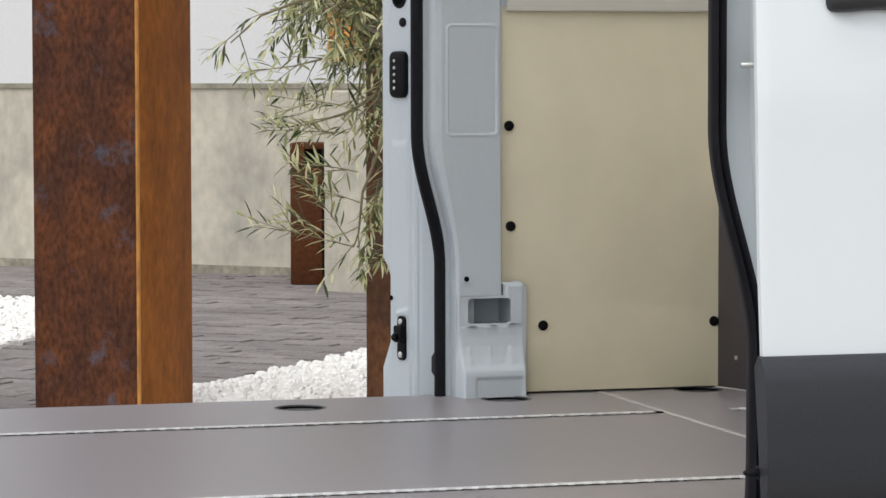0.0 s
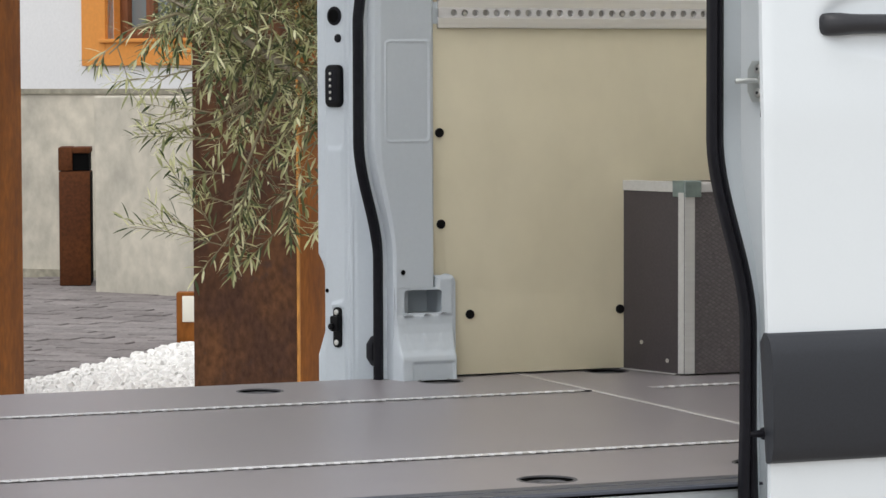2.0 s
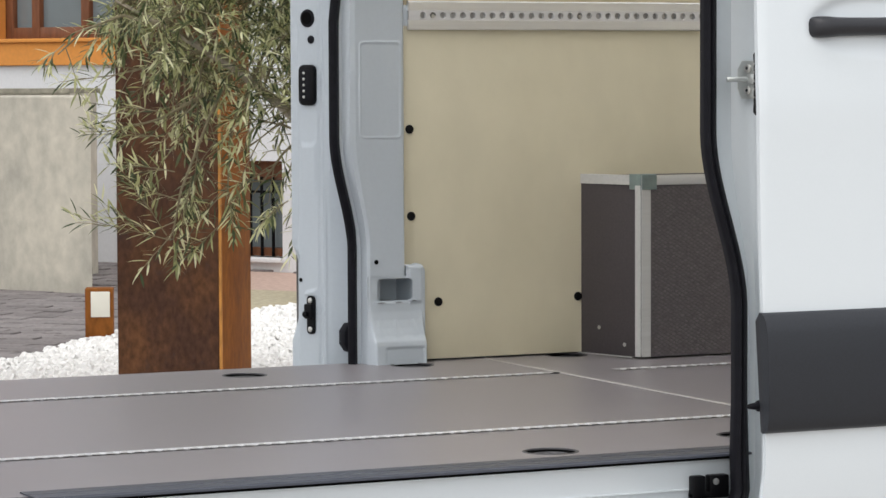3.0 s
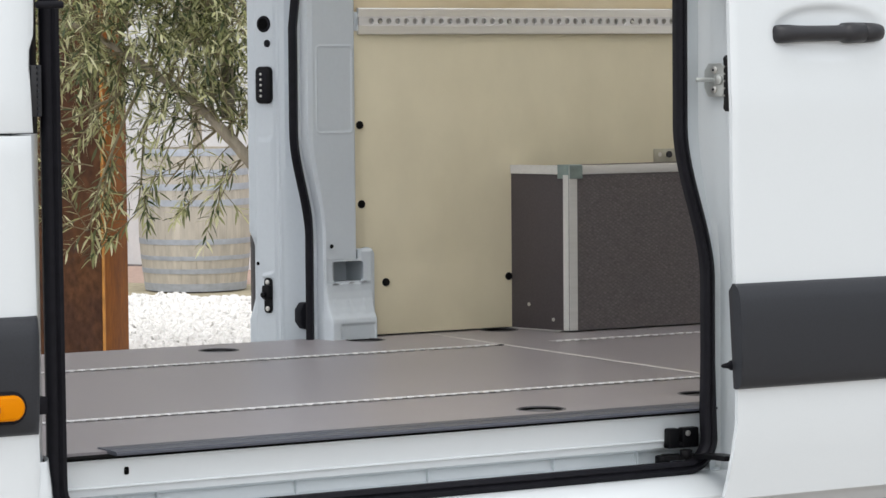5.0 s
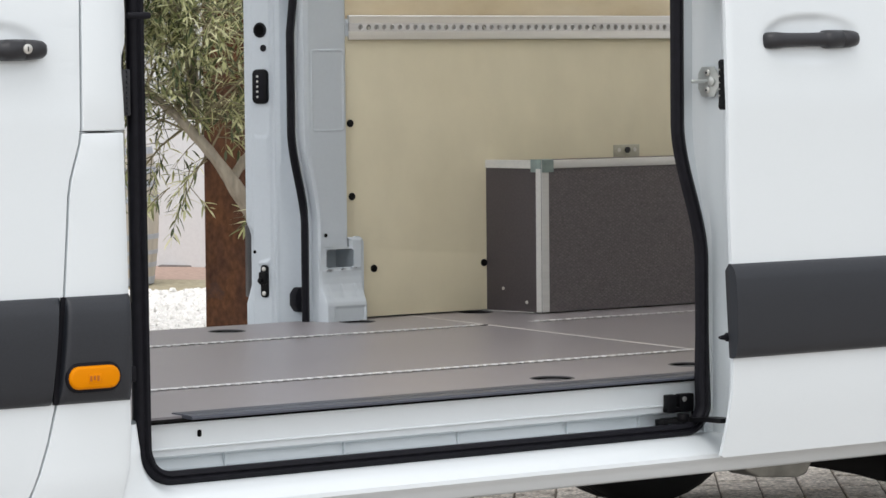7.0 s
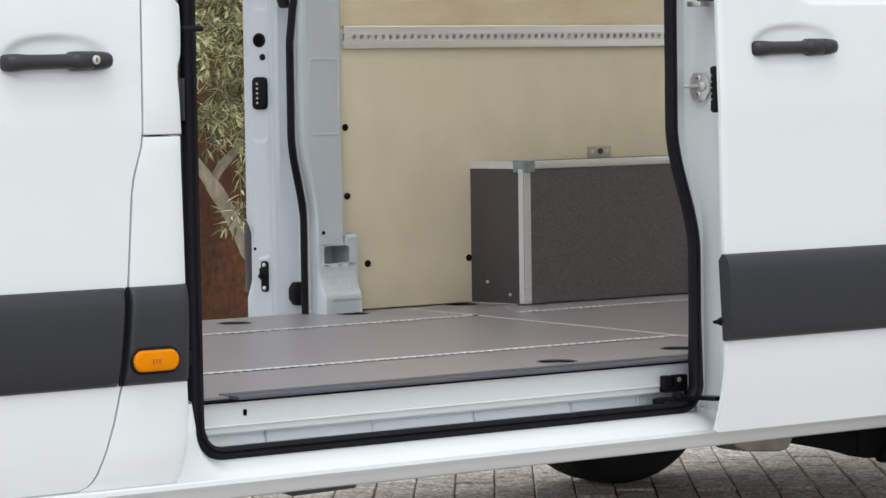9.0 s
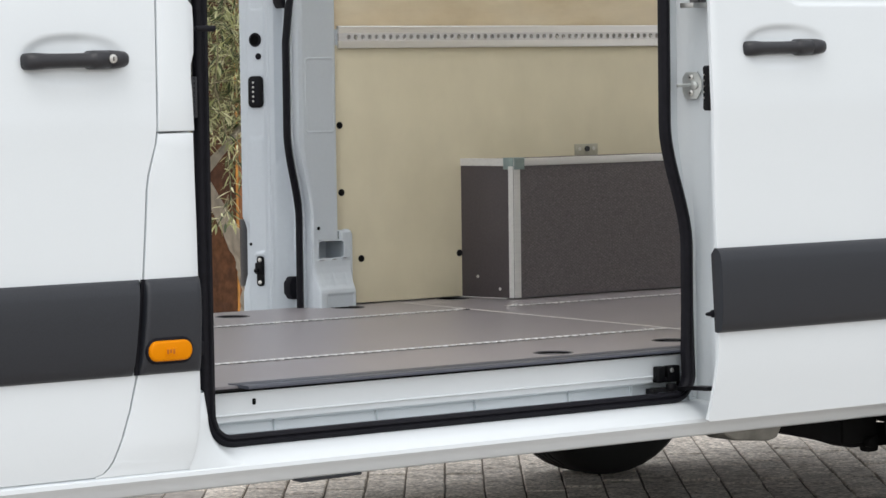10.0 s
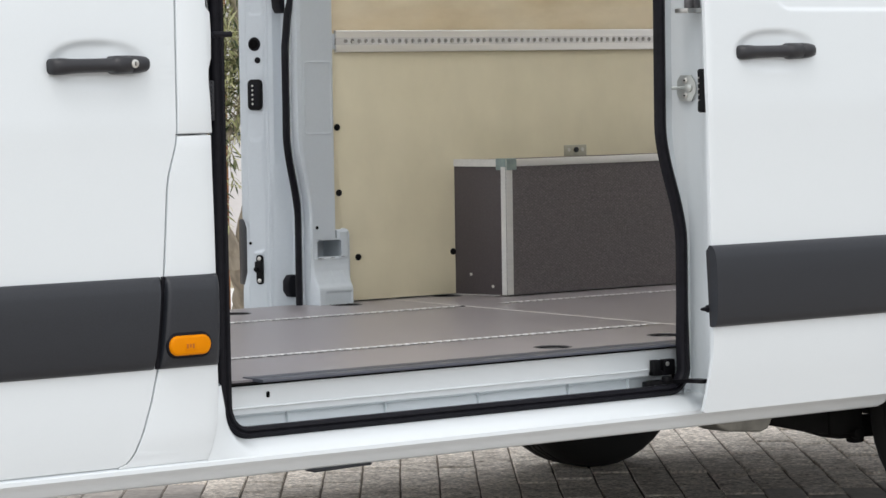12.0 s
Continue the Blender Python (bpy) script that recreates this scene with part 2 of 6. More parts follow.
def hex_relief(m, size):
    """A fine embossed honeycomb on a coated board, its valley shade also put into the colour."""
    n, l = m.node_tree.nodes, m.node_tree.links
    co = n.new("ShaderNodeTexCoord")
    v = n.new("ShaderNodeTexVoronoi")
    v.feature = "DISTANCE_TO_EDGE"
    v.inputs["Scale"].default_value, v.inputs["Randomness"].default_value = 1 / size, 0.12
    mp = n.new("ShaderNodeMapping")
    mp.inputs["Scale"].default_value = (0.6, 1.0, 1.0)
    mp.inputs["Rotation"].default_value = (0, math.radians(45), 0)
    l.new(co.outputs["Object"], mp.inputs[0])
    l.new(mp.outputs[0], v.inputs["Vector"])
    bp = n.new("ShaderNodeBump")
    l.new(v.outputs["Distance"], bp.inputs["Height"])
    bp.inputs["Strength"].default_value, bp.inputs["Distance"].default_value = 1.0, 0.004
    l.new(bp.outputs[0], n["Principled BSDF"].inputs["Normal"])
    b = n["Principled BSDF"]
    src = b.inputs["Base Color"].links[0].from_socket
    # relief shading averages out at this size, so valleys are darkened in colour
    rows = n.new("ShaderNodeMapRange")
    rows.inputs[2].default_value, rows.inputs[3].default_value, rows.inputs[4].default_value = 0.35, 0.45, 1.45
    l.new(v.outputs["Distance"], rows.inputs[0])
    worn = n.new("ShaderNodeHueSaturation")
    l.new(src, worn.inputs["Color"])
    l.new(rows.outputs[0], worn.inputs["Value"])
    l.new(worn.outputs[0], b.inputs["Base Color"])
    return m


HEXBOX = hex_relief(material("honeycomb_embossed_board", (0.138, 0.121, 0.124), 0.45, scale=200, vary=0.12), 0.0062)


# ---- mesh helpers ----
def part(name, bm, mat, parent=None, label="", smooth=True, angle=38):
    """Links a bmesh as one mesh object under a thing or a part, built in world coordinates."""
    me = bpy.data.meshes.new(name)
    bmesh.ops.recalc_face_normals(bm, faces=bm.faces)
    bm.to_mesh(me)
    bm.free()
    me.materials.append(mat)
    if smooth:
        me.polygons.foreach_set("use_smooth", [True] * len(me.polygons))
        me.set_sharp_from_angle(angle=radians(angle))
    ob = new(name, me)
    if parent:
        ob.parent = parent
        base = Vector((0, 0, 0))
        p = parent
        while p:
            base += p.location
            p = p.parent
        ob.location = -base
    return tagged(ob, label) if label else ob



def bevel(bm, w, seg=2, angle=40):
    es = [e for e in bm.edges if len(e.link_faces) == 2 and e.calc_face_angle(0) > radians(angle)]
    if es and w:
        bmesh.ops.bevel(bm, geom=es, offset=w, segments=seg, profile=0.5, affect="EDGES", clamp_overlap=True)
    return bm


def box(x0, x1, y0, y1, z0, z1, w=0.0, seg=2, m=None, bm=None):
    b = bmesh.new()
    bmesh.ops.create_cube(b, size=1)
    for v in b.verts:
        v.co = Vector((x0 if v.co.x < 0 else x1, y0 if v.co.y < 0 else y1, z0 if v.co.z < 0 else z1))
    bevel(b, w, seg)
    if m is not None:
        bmesh.ops.transform(b, matrix=m, verts=b.verts)
    return b if bm is None else join(bm, b)


def join(a, b):
    tmp = bpy.data.meshes.new("tmp")
    b.to_mesh(tmp)
    b.free()
    a.from_mesh(tmp)
    bpy.data.meshes.remove(tmp)
    return a


def prism(pts, lo, hi, axis="y", w=0.0, seg=2):
    """A polygon given in the plane across the axis, drawn out from lo to hi."""
    b = bmesh.new()
    at = {"y": lambda p, d: (p[0], d, p[1]), "x": lambda p, d: (d, p[0], p[1]), "z": lambda p, d: (p[0], p[1], d)}[axis]
    a = [b.verts.new(at(p, lo)) for p in pts]
    c = [b.verts.new(at(p, hi)) for p in pts]
    b.faces.new(a)
    b.faces.new(c[::-1])
    for i in range(len(pts)):
        j = (i + 1) % len(pts)
        b.faces.new((a[i], a[j], c[j], c[i]))
    bmesh.ops.recalc_face_normals(b, faces=b.faces)
    return bevel(b, w, seg)


def skin(pts, yfun, thick, zs=(), xs=(), w=0.004):
    """A sheet-metal panel: an outline in x and z, cut along the given lines, bent to y = yfun(x, z), with thickness and rounded rims."""
    b = bmesh.new()
    b.faces.new([b.verts.new((x, 0, z)) for x, z in pts])
    for z in zs:
        bmesh.ops.bisect_plane(b, geom=b.verts[:] + b.edges[:] + b.faces[:], plane_co=(0, 0, z), plane_no=(0, 0, 1))
    for x in xs:
        bmesh.ops.bisect_plane(b, geom=b.verts[:] + b.edges[:] + b.faces[:], plane_co=(x, 0, 0), plane_no=(1, 0, 0))
    r = bmesh.ops.extrude_face_region(b, geom=b.faces[:])
    back = {v for v in r["geom"] if isinstance(v, bmesh.types.BMVert)}
    rim = [e for e in b.edges if len(e.link_faces) == 2 and e.calc_face_angle(0) > 1.0 and not any(v in back for v in e.verts)]
    for v in b.verts:
        v.co.y = yfun(v.co.x, v.co.z) + (thick if v in back else 0)
    bmesh.ops.recalc_face_normals(b, faces=b.faces)
    if w:
        bmesh.ops.bevel(b, geom=rim, offset=w, segments=3, profile=0.5, affect="EDGES", clamp_overlap=True)
    return b


def sweep(path, section, up=(0, 1, 0), closed=False):
    """A section (a closed loop of side and up offsets) drawn along a path of points."""
    b = bmesh.new()
    rows = []
    path = [Vector(p) for p in path]
    for i, p in enumerate(path):
        a, c = path[max(i - 1, 0)], path[min(i + 1, len(path) - 1)]
        t = (c - a).normalized()
        s = t.cross(Vector(up)).normalized()
        u = s.cross(t).normalized()
        sec = section(i / (len(path) - 1)) if callable(section) else section
        rows.append([b.verts.new(p + s * q[0] + u * q[1]) for q in sec])
    n = len(rows[0])
    for r, q in zip(rows, rows[1:]):
        for k in range(n):
            b.faces.new((r[k], r[(k + 1) % n], q[(k + 1) % n], q[k]))
    b.faces.new(rows[0][::-1])
    b.faces.new(rows[-1])
    bmesh.ops.recalc_face_normals(b, faces=b.faces)
    return b


def ring_section(a, c, n=10):
    return [(a * math.cos(2 * math.pi * k / n), c * math.sin(2 * math.pi * k / n)) for k in range(n)]


def disc(at, axis, r, depth, n=16, w=0.0):
    """A short cylinder that starts at a point and runs along an axis."""
    b = bmesh.new()
    bmesh.ops.create_cone(b, cap_ends=True, segments=n, radius1=r, radius2=r, depth=depth)
    bevel(b, w, 2)
    ax = Vector(axis).normalized()
    m = Matrix.Translation(Vector(at) + ax * depth / 2) @ ax.to_track_quat("Z", "Y").to_matrix().to_4x4()
    bmesh.ops.transform(b, matrix=m, verts=b.verts)
    return b


def lerp(x, pts):
    """A piecewise straight function through (x, value) pairs."""
    if x <= pts[0][0]:
        return pts[0][1]
    for (a, p), (c, q) in zip(pts, pts[1:]):
        if x <= c:
            return p + (q - p) * (x - a) / (c - a)
    return pts[-1][1]


def step(x, a, c):
    f = min(max((x - a) / (c - a), 0), 1)
    return f * f * (3 - 2 * f)


def round_rect(x, z, x0, x1, z0, z1, r):
    """Signed distance to a rounded rectangle, negative inside."""
    qx, qz = abs(x - (x0 + x1) / 2) - (x1 - x0) / 2 + r, abs(z - (z0 + z1) / 2) - (z1 - z0) / 2 + r
    return math.hypot(max(qx, 0), max(qz, 0)) + min(max(qx, qz), 0) - r


def rounded(x0, x1, z0, z1, r, n=4):
    pts = []
    for cx, cz, a0 in ((x1 - r, z1 - r, 0), (x0 + r, z1 - r, 90), (x0 + r, z0 + r, 180), (x1 - r, z0 + r, 270)):
        for k in range(n + 1):
            a = radians(a0 + 90 * k / n)
            pts.append((cx + r * math.cos(a), cz + r * math.sin(a)))
    return pts


def place(name, at, label, category, group=""):
    ob = new(name)
    ob.location = at
    return tagged(ob, label, category, group)


def loft(rows, closed=True):
    b = bmesh.new()
    vs = [[b.verts.new(p) for p in r] for r in rows]
    n = len(vs[0])
    for r, q in zip(vs, vs[1:]):
        for k in range(n if closed else n - 1):
            b.faces.new((r[k], r[(k + 1) % n], q[(k + 1) % n], q[k]))
    if closed:
        b.faces.new(vs[0][::-1])
        b.faces.new(vs[-1])
    bmesh.ops.recalc_face_normals(b, faces=b.faces)
    return b



# ---- ground ----
GZ = 0.085
GV = 0.122
ground = part("ground", box(-400, 400, -400, 400, GZ - 0.5, GZ - 0.02), GROUND, smooth=False)
tagged(ground, "sandy bedding ground reaching to the horizon", "ground", kind="structure")

# ---- the van ----
van = place("van", (0, 0, GZ), "white panel van with both side sliding doors open", "van")


def y_near(z):
    """The outer skin of the near side: upright at the cladding, leaning in above and rolling under at the sill."""
    return lerp(z, [(0.44, 0.045), (0.48, 0.025), (0.52, 0.008), (0.58, 0.0), (1.0, 0.0), (1.25, 0.004), (1.45, 0.014), (1.8, 0.04), (2.7, 0.13)])


WIDTH = 1.985


def bowl(x, z, x0, x1, z0, z1, depth):
    """A smooth hand recess behind a handle."""
    u, v = (x - (x0 + x1) / 2) / ((x1 - x0) / 2), (z - (z0 + z1) / 2) / ((z1 - z0) / 2)
    r = abs(u) ** 2.4 + abs(v) ** 2.2
    return depth * step(1 - r, 0.0, 0.6) * (1 - 0.4 * step(u, 0.0, 0.4)) * (0.3 + 0.7 * step(v, -1.0, 0.4))


def grab(name, x0, x1, z, y, parent, label, lock=None):
    """A bow-shaped pull handle: thick front foot, slim grip, larger rear block."""
    L = x1 - x0
    rows = [(0.0, 0.007, 0.006), (0.008, 0.0120, 0.013), (0.025, 0.0152, 0.019), (0.06, 0.0164, 0.024), (0.12, 0.0162, 0.027), (0.19, 0.0148, 0.027), (0.26, 0.0142, 0.026), (0.45, 0.0138, 0.025), (0.60, 0.0140, 0.026), (0.622, 0.0152, 0.028),
            (0.638, 0.0176, 0.030), (0.66, 0.0186, 0.031), (0.79, 0.0182, 0.030), (0.795, 0.0176, 0.0285), (0.80, 0.0181, 0.030), (0.90, 0.0168, 0.028), (0.96, 0.0148, 0.024), (0.988, 0.0112, 0.017), (1.0, 0.006, 0.009)]
    b = bmesh.new()
    loops = []
    for f, h, d in rows:
        foot = 0.030 if f < 0.10 or f > 0.63 else 0.004
        x = x0 + L * f
        dz = -0.003 * (1 - f)
        sec = [(y + foot, -h * 0.95), (y - d * 0.45, -h), (y - d * 0.85, -h * 0.75), (y - d, -h * 0.3), (y - d, h * 0.3), (y - d * 0.85, h * 0.75), (y - d * 0.45, h), (y + foot, h * 0.95)]
        loops.append([b.verts.new((x, q, z + dz + r)) for q, r in sec])
    for r, q in zip(loops, loops[1:]):
        for k in range(8):
            b.faces.new((r[k], r[(k + 1) % 8], q[(k + 1) % 8], q[k]))
    b.faces.new(loops[0][::-1])
    b.faces.new(loops[-1])
    ob = part(name, b, HANDLE, parent, label, angle=60)
    if lock:
        part("lock_cylinder", disc((lock[0], y - 0.0270, lock[1]), (0, -1, 0), 0.0085, 0.006, 20, 0.001), STEEL, parent)
        part("keyhole", box(lock[0] - 0.001, lock[0] + 0.001, y - 0.0336, y - 0.032, lock[1] - 0.004, lock[1] + 0.004), HOLE, parent)
    return ob


def fine(a, c, n):
    return [a + (c - a) * k / n for k in range(n + 1)]


# front door: its rear edge swings forward below the window line
GAP = [(-0.150, 2.0), (-0.156, 1.45), (-0.164, 1.195), (-0.168, 1.165), (-0.186, 1.105), (-0.191, 1.075), (-0.203, 0.905), (-0.222, 0.714), (-0.238, 0.65), (-0.256, 0.597), (-0.275, 0.553), (-0.284, 0.540), (-0.296, 0.529), (-0.314, 0.5235)]


def y_front_door(x, z):
    return y_near(z) + bowl(x, z, -0.462, -0.222, 1.276, 1.380, 0.0085) + 0.0016 * (step(z, 1.205, 1.245) - step(z, 1.10, 1.205))


front_door = part("front_door", skin([(-1.3, 2.0)] + [(x - 0.002, z) for x, z in GAP] + [(-1.3, 0.5235)], y_front_door, 0.05,
                                     fine(0.53, 1.15, 10) + fine(1.15, 1.26, 6) + fine(1.268, 1.386, 26) + fine(1.42, 1.95, 5), fine(-0.47, -0.215, 44) + [-1.0, -0.75], 0.005), WHITE, van)
grab("door_handle", -0.457, -0.231, 1.329, 0.002, front_door, "black satin door handle", (-0.277, 1.330))


def cladding(x0, x1, y, parent, left=0.010, right=0.010, rear=None, front=None):
    """A rubbing strip: swollen grained plastic with rounded ends."""
    n = 16
    prof = [(0.7145, 0.004), (0.716, -0.004), (0.722, -0.011), (0.74, -0.0165), (0.78, -0.020), (0.83, -0.0215), (0.87, -0.020), (0.888, -0.016), (0.897, -0.010), (0.9015, -0.003), (0.902, 0.004)]
    b = bmesh.new()
    rows = []
    for k in range(n + 1):
        f = k / n
        x = x0 + (x1 - x0) * (0.5 - 0.5 * math.cos(math.pi * f))
        e = min((x - x0) / left, 1) if left else 1, min((x1 - x) / max(right, 1e-6), 1)
        s = math.sqrt(max(1 - (1 - min(e)) ** 2, 0.0)) * 0.85 + 0.15
        rows.append([b.verts.new((x + (rear(z) if rear else 0) * f + (front(z) if front else 0) * (1 - f), y + 0.004 + (q - 0.004) * s, z)) for z, q in prof])
    for r, q in zip(rows, rows[1:]):
        for k in range(len(prof) - 1):
            b.faces.new((r[k], r[k + 1], q[k + 1], q[k]))
    b.faces.new(rows[0])
    b.faces.new(rows[-1][::-1])
    return part("rubbing_strip", b, CLAD, parent, "dark grey grained plastic rubbing strip", angle=50)


cladding(-1.3, -0.2085, 0.0, front_door, right=0.008, rear=lambda z: -0.0185 * (0.905 - z) / 0.19)

# B-pillar panels between the front door and the sliding door opening
PIL = [(-0.076, 1.95), (-0.077, 1.446), (-0.066, 1.432), (-0.065, 1.39), (-0.068, 1.339), (-0.077, 1.317), (-0.078, 1.289), (-0.0735, 1.19)]


def y_pillar(x, z):
    return y_near(z) + 0.010 * step(x, -0.095, -0.06)


part("pillar_panel", skin([(x + 0.003, z) for x, z in GAP[:3]][::1] + [(-0.161, 1.1875)] + [(-0.0735, 1.1875)] + PIL[::-1][1:], y_pillar, 0.05, fine(1.25, 1.9, 8), (-0.09, -0.08, -0.11), 0.004), WHITE, van)
lower_panel = part("pillar_panel", skin([(-0.162, 1.1835)] + [(x + 0.003, z) for x, z in GAP[3:]] + [(-0.314, 0.5205), (-0.100, 0.5205), (-0.094, 0.54), (-0.078, 0.60), (-0.072, 0.66), (-0.074, 0.72), (-0.074, 0.90), (-0.078, 1.1), (-0.079, 1.1835)],
                                          y_pillar, 0.05, fine(0.51, 0.6, 6) + fine(0.7, 1.15, 6), (-0.09, -0.08, -0.11), 0.004), WHITE, van)
cladding(-0.2020, -0.076, 0.0, lower_panel, left=0.003, right=0.012, front=lambda z: -0.0185 * (0.905 - z) / 0.19)
part("gap_gasket", sweep([(x, 0.046, z) for x, z in GAP], [(-0.014, -0.003), (0.014, -0.003), (0.014, 0.003), (-0.014, 0.003)], (0, 1, 0)), RUBBER, van)

# black strip added as the shade in the gap between the rubbing strips
part("cladding_gap_shade", sweep([(-0.2052, -0.001, 0.9015), (-0.2147, -0.001, 0.808), (-0.2240, -0.001, 0.716)], [(-0.0045, -0.003), (0.0045, -0.003), (0.0045, 0.003), (-0.0045, 0.003)], (0, 1, 0)), RUBBER, van)
# corner of the body side between the lower pillar panel and the door seal
def corner_reach(a):
    """How far the fillet reaches out to meet the pillar panel and the sill."""
    edge = lerp(a, [(0.0, 0.119), (0.35, 0.141), (0.52, 0.164), (0.62, 0.178)])
    return min(edge, 0.109 / max(math.sin(a), 0.1))


SECTION = [(0.066, 0.100), (0.072, 0.080), (0.0745, 0.066), (0.078, 0.050), (0.086, 0.032), (0.093, 0.018), (0.102, 0.008)]
corner = [[(0.043 - r, y + 0.014, 0.668) for r, y in SECTION] + [(0.043 - 0.117, 0.026, 0.668)]]
for a in fine(0.0, math.pi / 2, 18):
    out = corner_reach(a)
    corner.append([(0.043 - r * math.cos(a), y + 0.0012 * math.sin(a), 0.620 - r * math.sin(a)) for r, y in SECTION] + [(0.043 - out * math.cos(a), 0.0075 - 0.001 * math.sin(a), 0.620 - out * math.sin(a))])
corner.append([(0.14, y + 0.003, 0.6192 - r) for r, y in SECTION] + [(0.14, 0.009, 0.511)])
part("sill_corner", loft(corner, False), WHITE, van, angle=60)

# side indicator
def pill(x0, x1, z0, z1, n=8):
    r = (z1 - z0) / 2
    pts = []
    for k in range(n + 1):
        a = -math.pi / 2 + math.pi * k / n
        pts.append((x1 - r * 0.9 + r * 0.9 * math.cos(a), (z0 + z1) / 2 + r * math.sin(a)))
    for k in range(n + 1):
        a = math.pi / 2 + math.pi * k / n
        pts.append((x0 + r * 0.9 + r * 0.9 * math.cos(a), (z0 + z1) / 2 + r * math.sin(a)))
    return pts


indicator = part("side_indicator", prism(pill(-0.2075, -0.1095, 0.7415, 0.782), -0.0295, -0.015, "y", 0.006, 3), LENS, van, "amber oval side indicator lens")
part("indicator_surround", prism(pill(-0.212, -0.105, 0.7355, 0.788), -0.0225, -0.010, "y", 0.002), RUBBER, van)
part("lens_boss", box(-0.1725, -0.1475, -0.0305, -0.029, 0.752, 0.768, 0.0004), LENS, indicator)
for k in range(3):
    part("lens_mark", box(-0.1705 + 0.007 * k, -0.1665 + 0.007 * k, -0.0312, -0.0300, 0.756 + 0.002 * (k % 2), 0.765), LENS_MARK, indicator)
part("pillar_contact_strip", box(-0.062, -0.0435, 0.046, 0.060, 1.212, 1.294, 0.002), HANDLE, van)
for k in range(9):
    part("contact_rib", disc((-0.0500, 0.0465, 1.216 + 0.0093 * k), (0.3, -1, 0), 0.0028, 0.0025, 8), CLAD, van)
part("door_stop", disc((-0.062, 0.02, 1.388), (1, 0, 0), 0.006, 0.045, 12, 0.002), RUBBER, van, "black rubber door stop")
# pillar return between the outer panel and the door seal
RETURN = [(-0.10, 0.035), (-0.055, 0.068), (-0.034, 0.090), (-0.030, 0.12), (-0.13, 0.12), (-0.13, 0.055)]
part("pillar_return", prism(RETURN, 0.58, 1.185, "z"), WHITE, van)
part("pillar_return", prism(RETURN, 1.185, 2.5, "z"), RUBBER, van)
part("buffer_socket", box(-0.070, -0.048, 0.030, 0.066, 0.742, 0.770, 0.003), RUBBER, van)

# sill below the opening, drawn along the van
SILL = [(0.160, 0.472), (0.05, 0.472), (0.034, 0.474), (0.026, 0.480), (0.022, 0.490), (0.010, 0.500), (0.003, 0.508), (0.004, 0.516), (0.016, 0.525), (0.032, 0.533), (0.050, 0.542), (0.066, 0.546), (0.098, 0.547), (0.098, 0.535), (0.160, 0.535)]


part("sill", loft([[(x, y, z) for y, z in SILL] for x in (-1.3, -0.6, -0.1, 0.3, 0.8, 1.27, 1.85)] + [[(1.88, y + 0.01, z * 0.9 + 0.052) for y, z in SILL]]), WHITE, van, angle=32)
part("jacking_plug", prism([(0.16, 0.474), (0.33, 0.474), (0.325, 0.469), (0.18, 0.466)], 0.030, 0.06, "y", 0.002), CLAD, van)

# step well: riser under the cargo floor, ledge and roller channel
STEP = [(0.122, 0.6508), (0.1265, 0.6495), (0.129, 0.646), (0.130, 0.629), (0.130, 0.6055), (0.1265, 0.604), (0.1265, 0.6025), (0.131, 0.6015), (0.132, 0.590), (0.136, 0.587), (0.164, 0.585), (0.168, 0.580), (0.164, 0.562), (0.156, 0.556), (0.098, 0.552), (0.098, 0.54), (0.26, 0.54), (0.26, 0.6508)]
part("step_riser", loft([[(x, y, z) for y, z in STEP] for x in (-0.06, 0.4, 0.9, 1.30)]), WHITE, van, angle=30)
for x in (0.2, 0.46, 0.72, 0.98, 1.16):
    part("channel_rib", box(x - 0.002, x + 0.002, 0.158, 0.167, 0.557, 0.586, 0.0), WHITE, van)
part("riser_hole", prism(rounded(0.1258, 0.1342, 0.6215, 0.6345, 0.003), 0.1288, 0.1312, "y"), HOLE, van)

# cargo floor
floor_x1 = 3.46
POTS = ((1.020, 0.266), (1.412, 0.315), (1.042, 1.652), (1.434, 1.686), (1.825, 1.735))


def circle(x, y, r, n=28):
    return [(x + r * math.cos(2 * math.pi * k / n), y + r * math.sin(2 * math.pi * k / n)) for k in range(n)]


def pierced_floor():
    """The floor board, pierced by the round lashing points."""
    loops = [[(-0.6, 0.149), (floor_x1, 0.149), (floor_x1, 1.79), (-0.6, 1.79)]] + [circle(x, y, 0.0425) for x, y in POTS]
    pts = [Vector((x, y, 0.66)) for lp in loops for x, y in lp]
    b = bmesh.new()
    vs = [b.verts.new(p) for p in pts]
    for tri in tessellate_polygon([[Vector((x, y, 0)) for x, y in lp] for lp in loops]):
        b.faces.new([vs[i] for i in tri])
    at = 0
    for lp in loops:
        ring = vs[at:at + len(lp)]
        low = [b.verts.new(v.co + Vector((0, 0, -0.009))) for v in ring]
        for k in range(len(lp)):
            j = (k + 1) % len(lp)
            b.faces.new((ring[k], ring[j], low[j], low[k]))
        at += len(lp)
    return b


cargo_floor = part("cargo_floor", pierced_floor(), FLOOR, van, "brown-grey film-faced plywood floor, slightly scuffed", smooth=False)
part("floor_edging", loft([[(x, y, z) for y, z in [(0.187, 0.6602), (0.186, 0.6625), (0.150, 0.663), (0.1485, 0.6612), (0.1455, 0.6612), (0.144, 0.663), (0.112, 0.6625), (0.107, 0.660), (0.107, 0.6565), (0.112, 0.656), (0.148, 0.656), (0.148, 0.6602)]] for x in (0.104, 0.5, 1.34)]), LIP, van, "blue-grey plastic floor edging", angle=25)
# black strip standing in for the shadow gap under the floor edging
part("edging_gap_shade", box(-0.05, 1.30, 0.114, 0.1485, 0.6512, 0.6555, 0.001), HOLE, van)
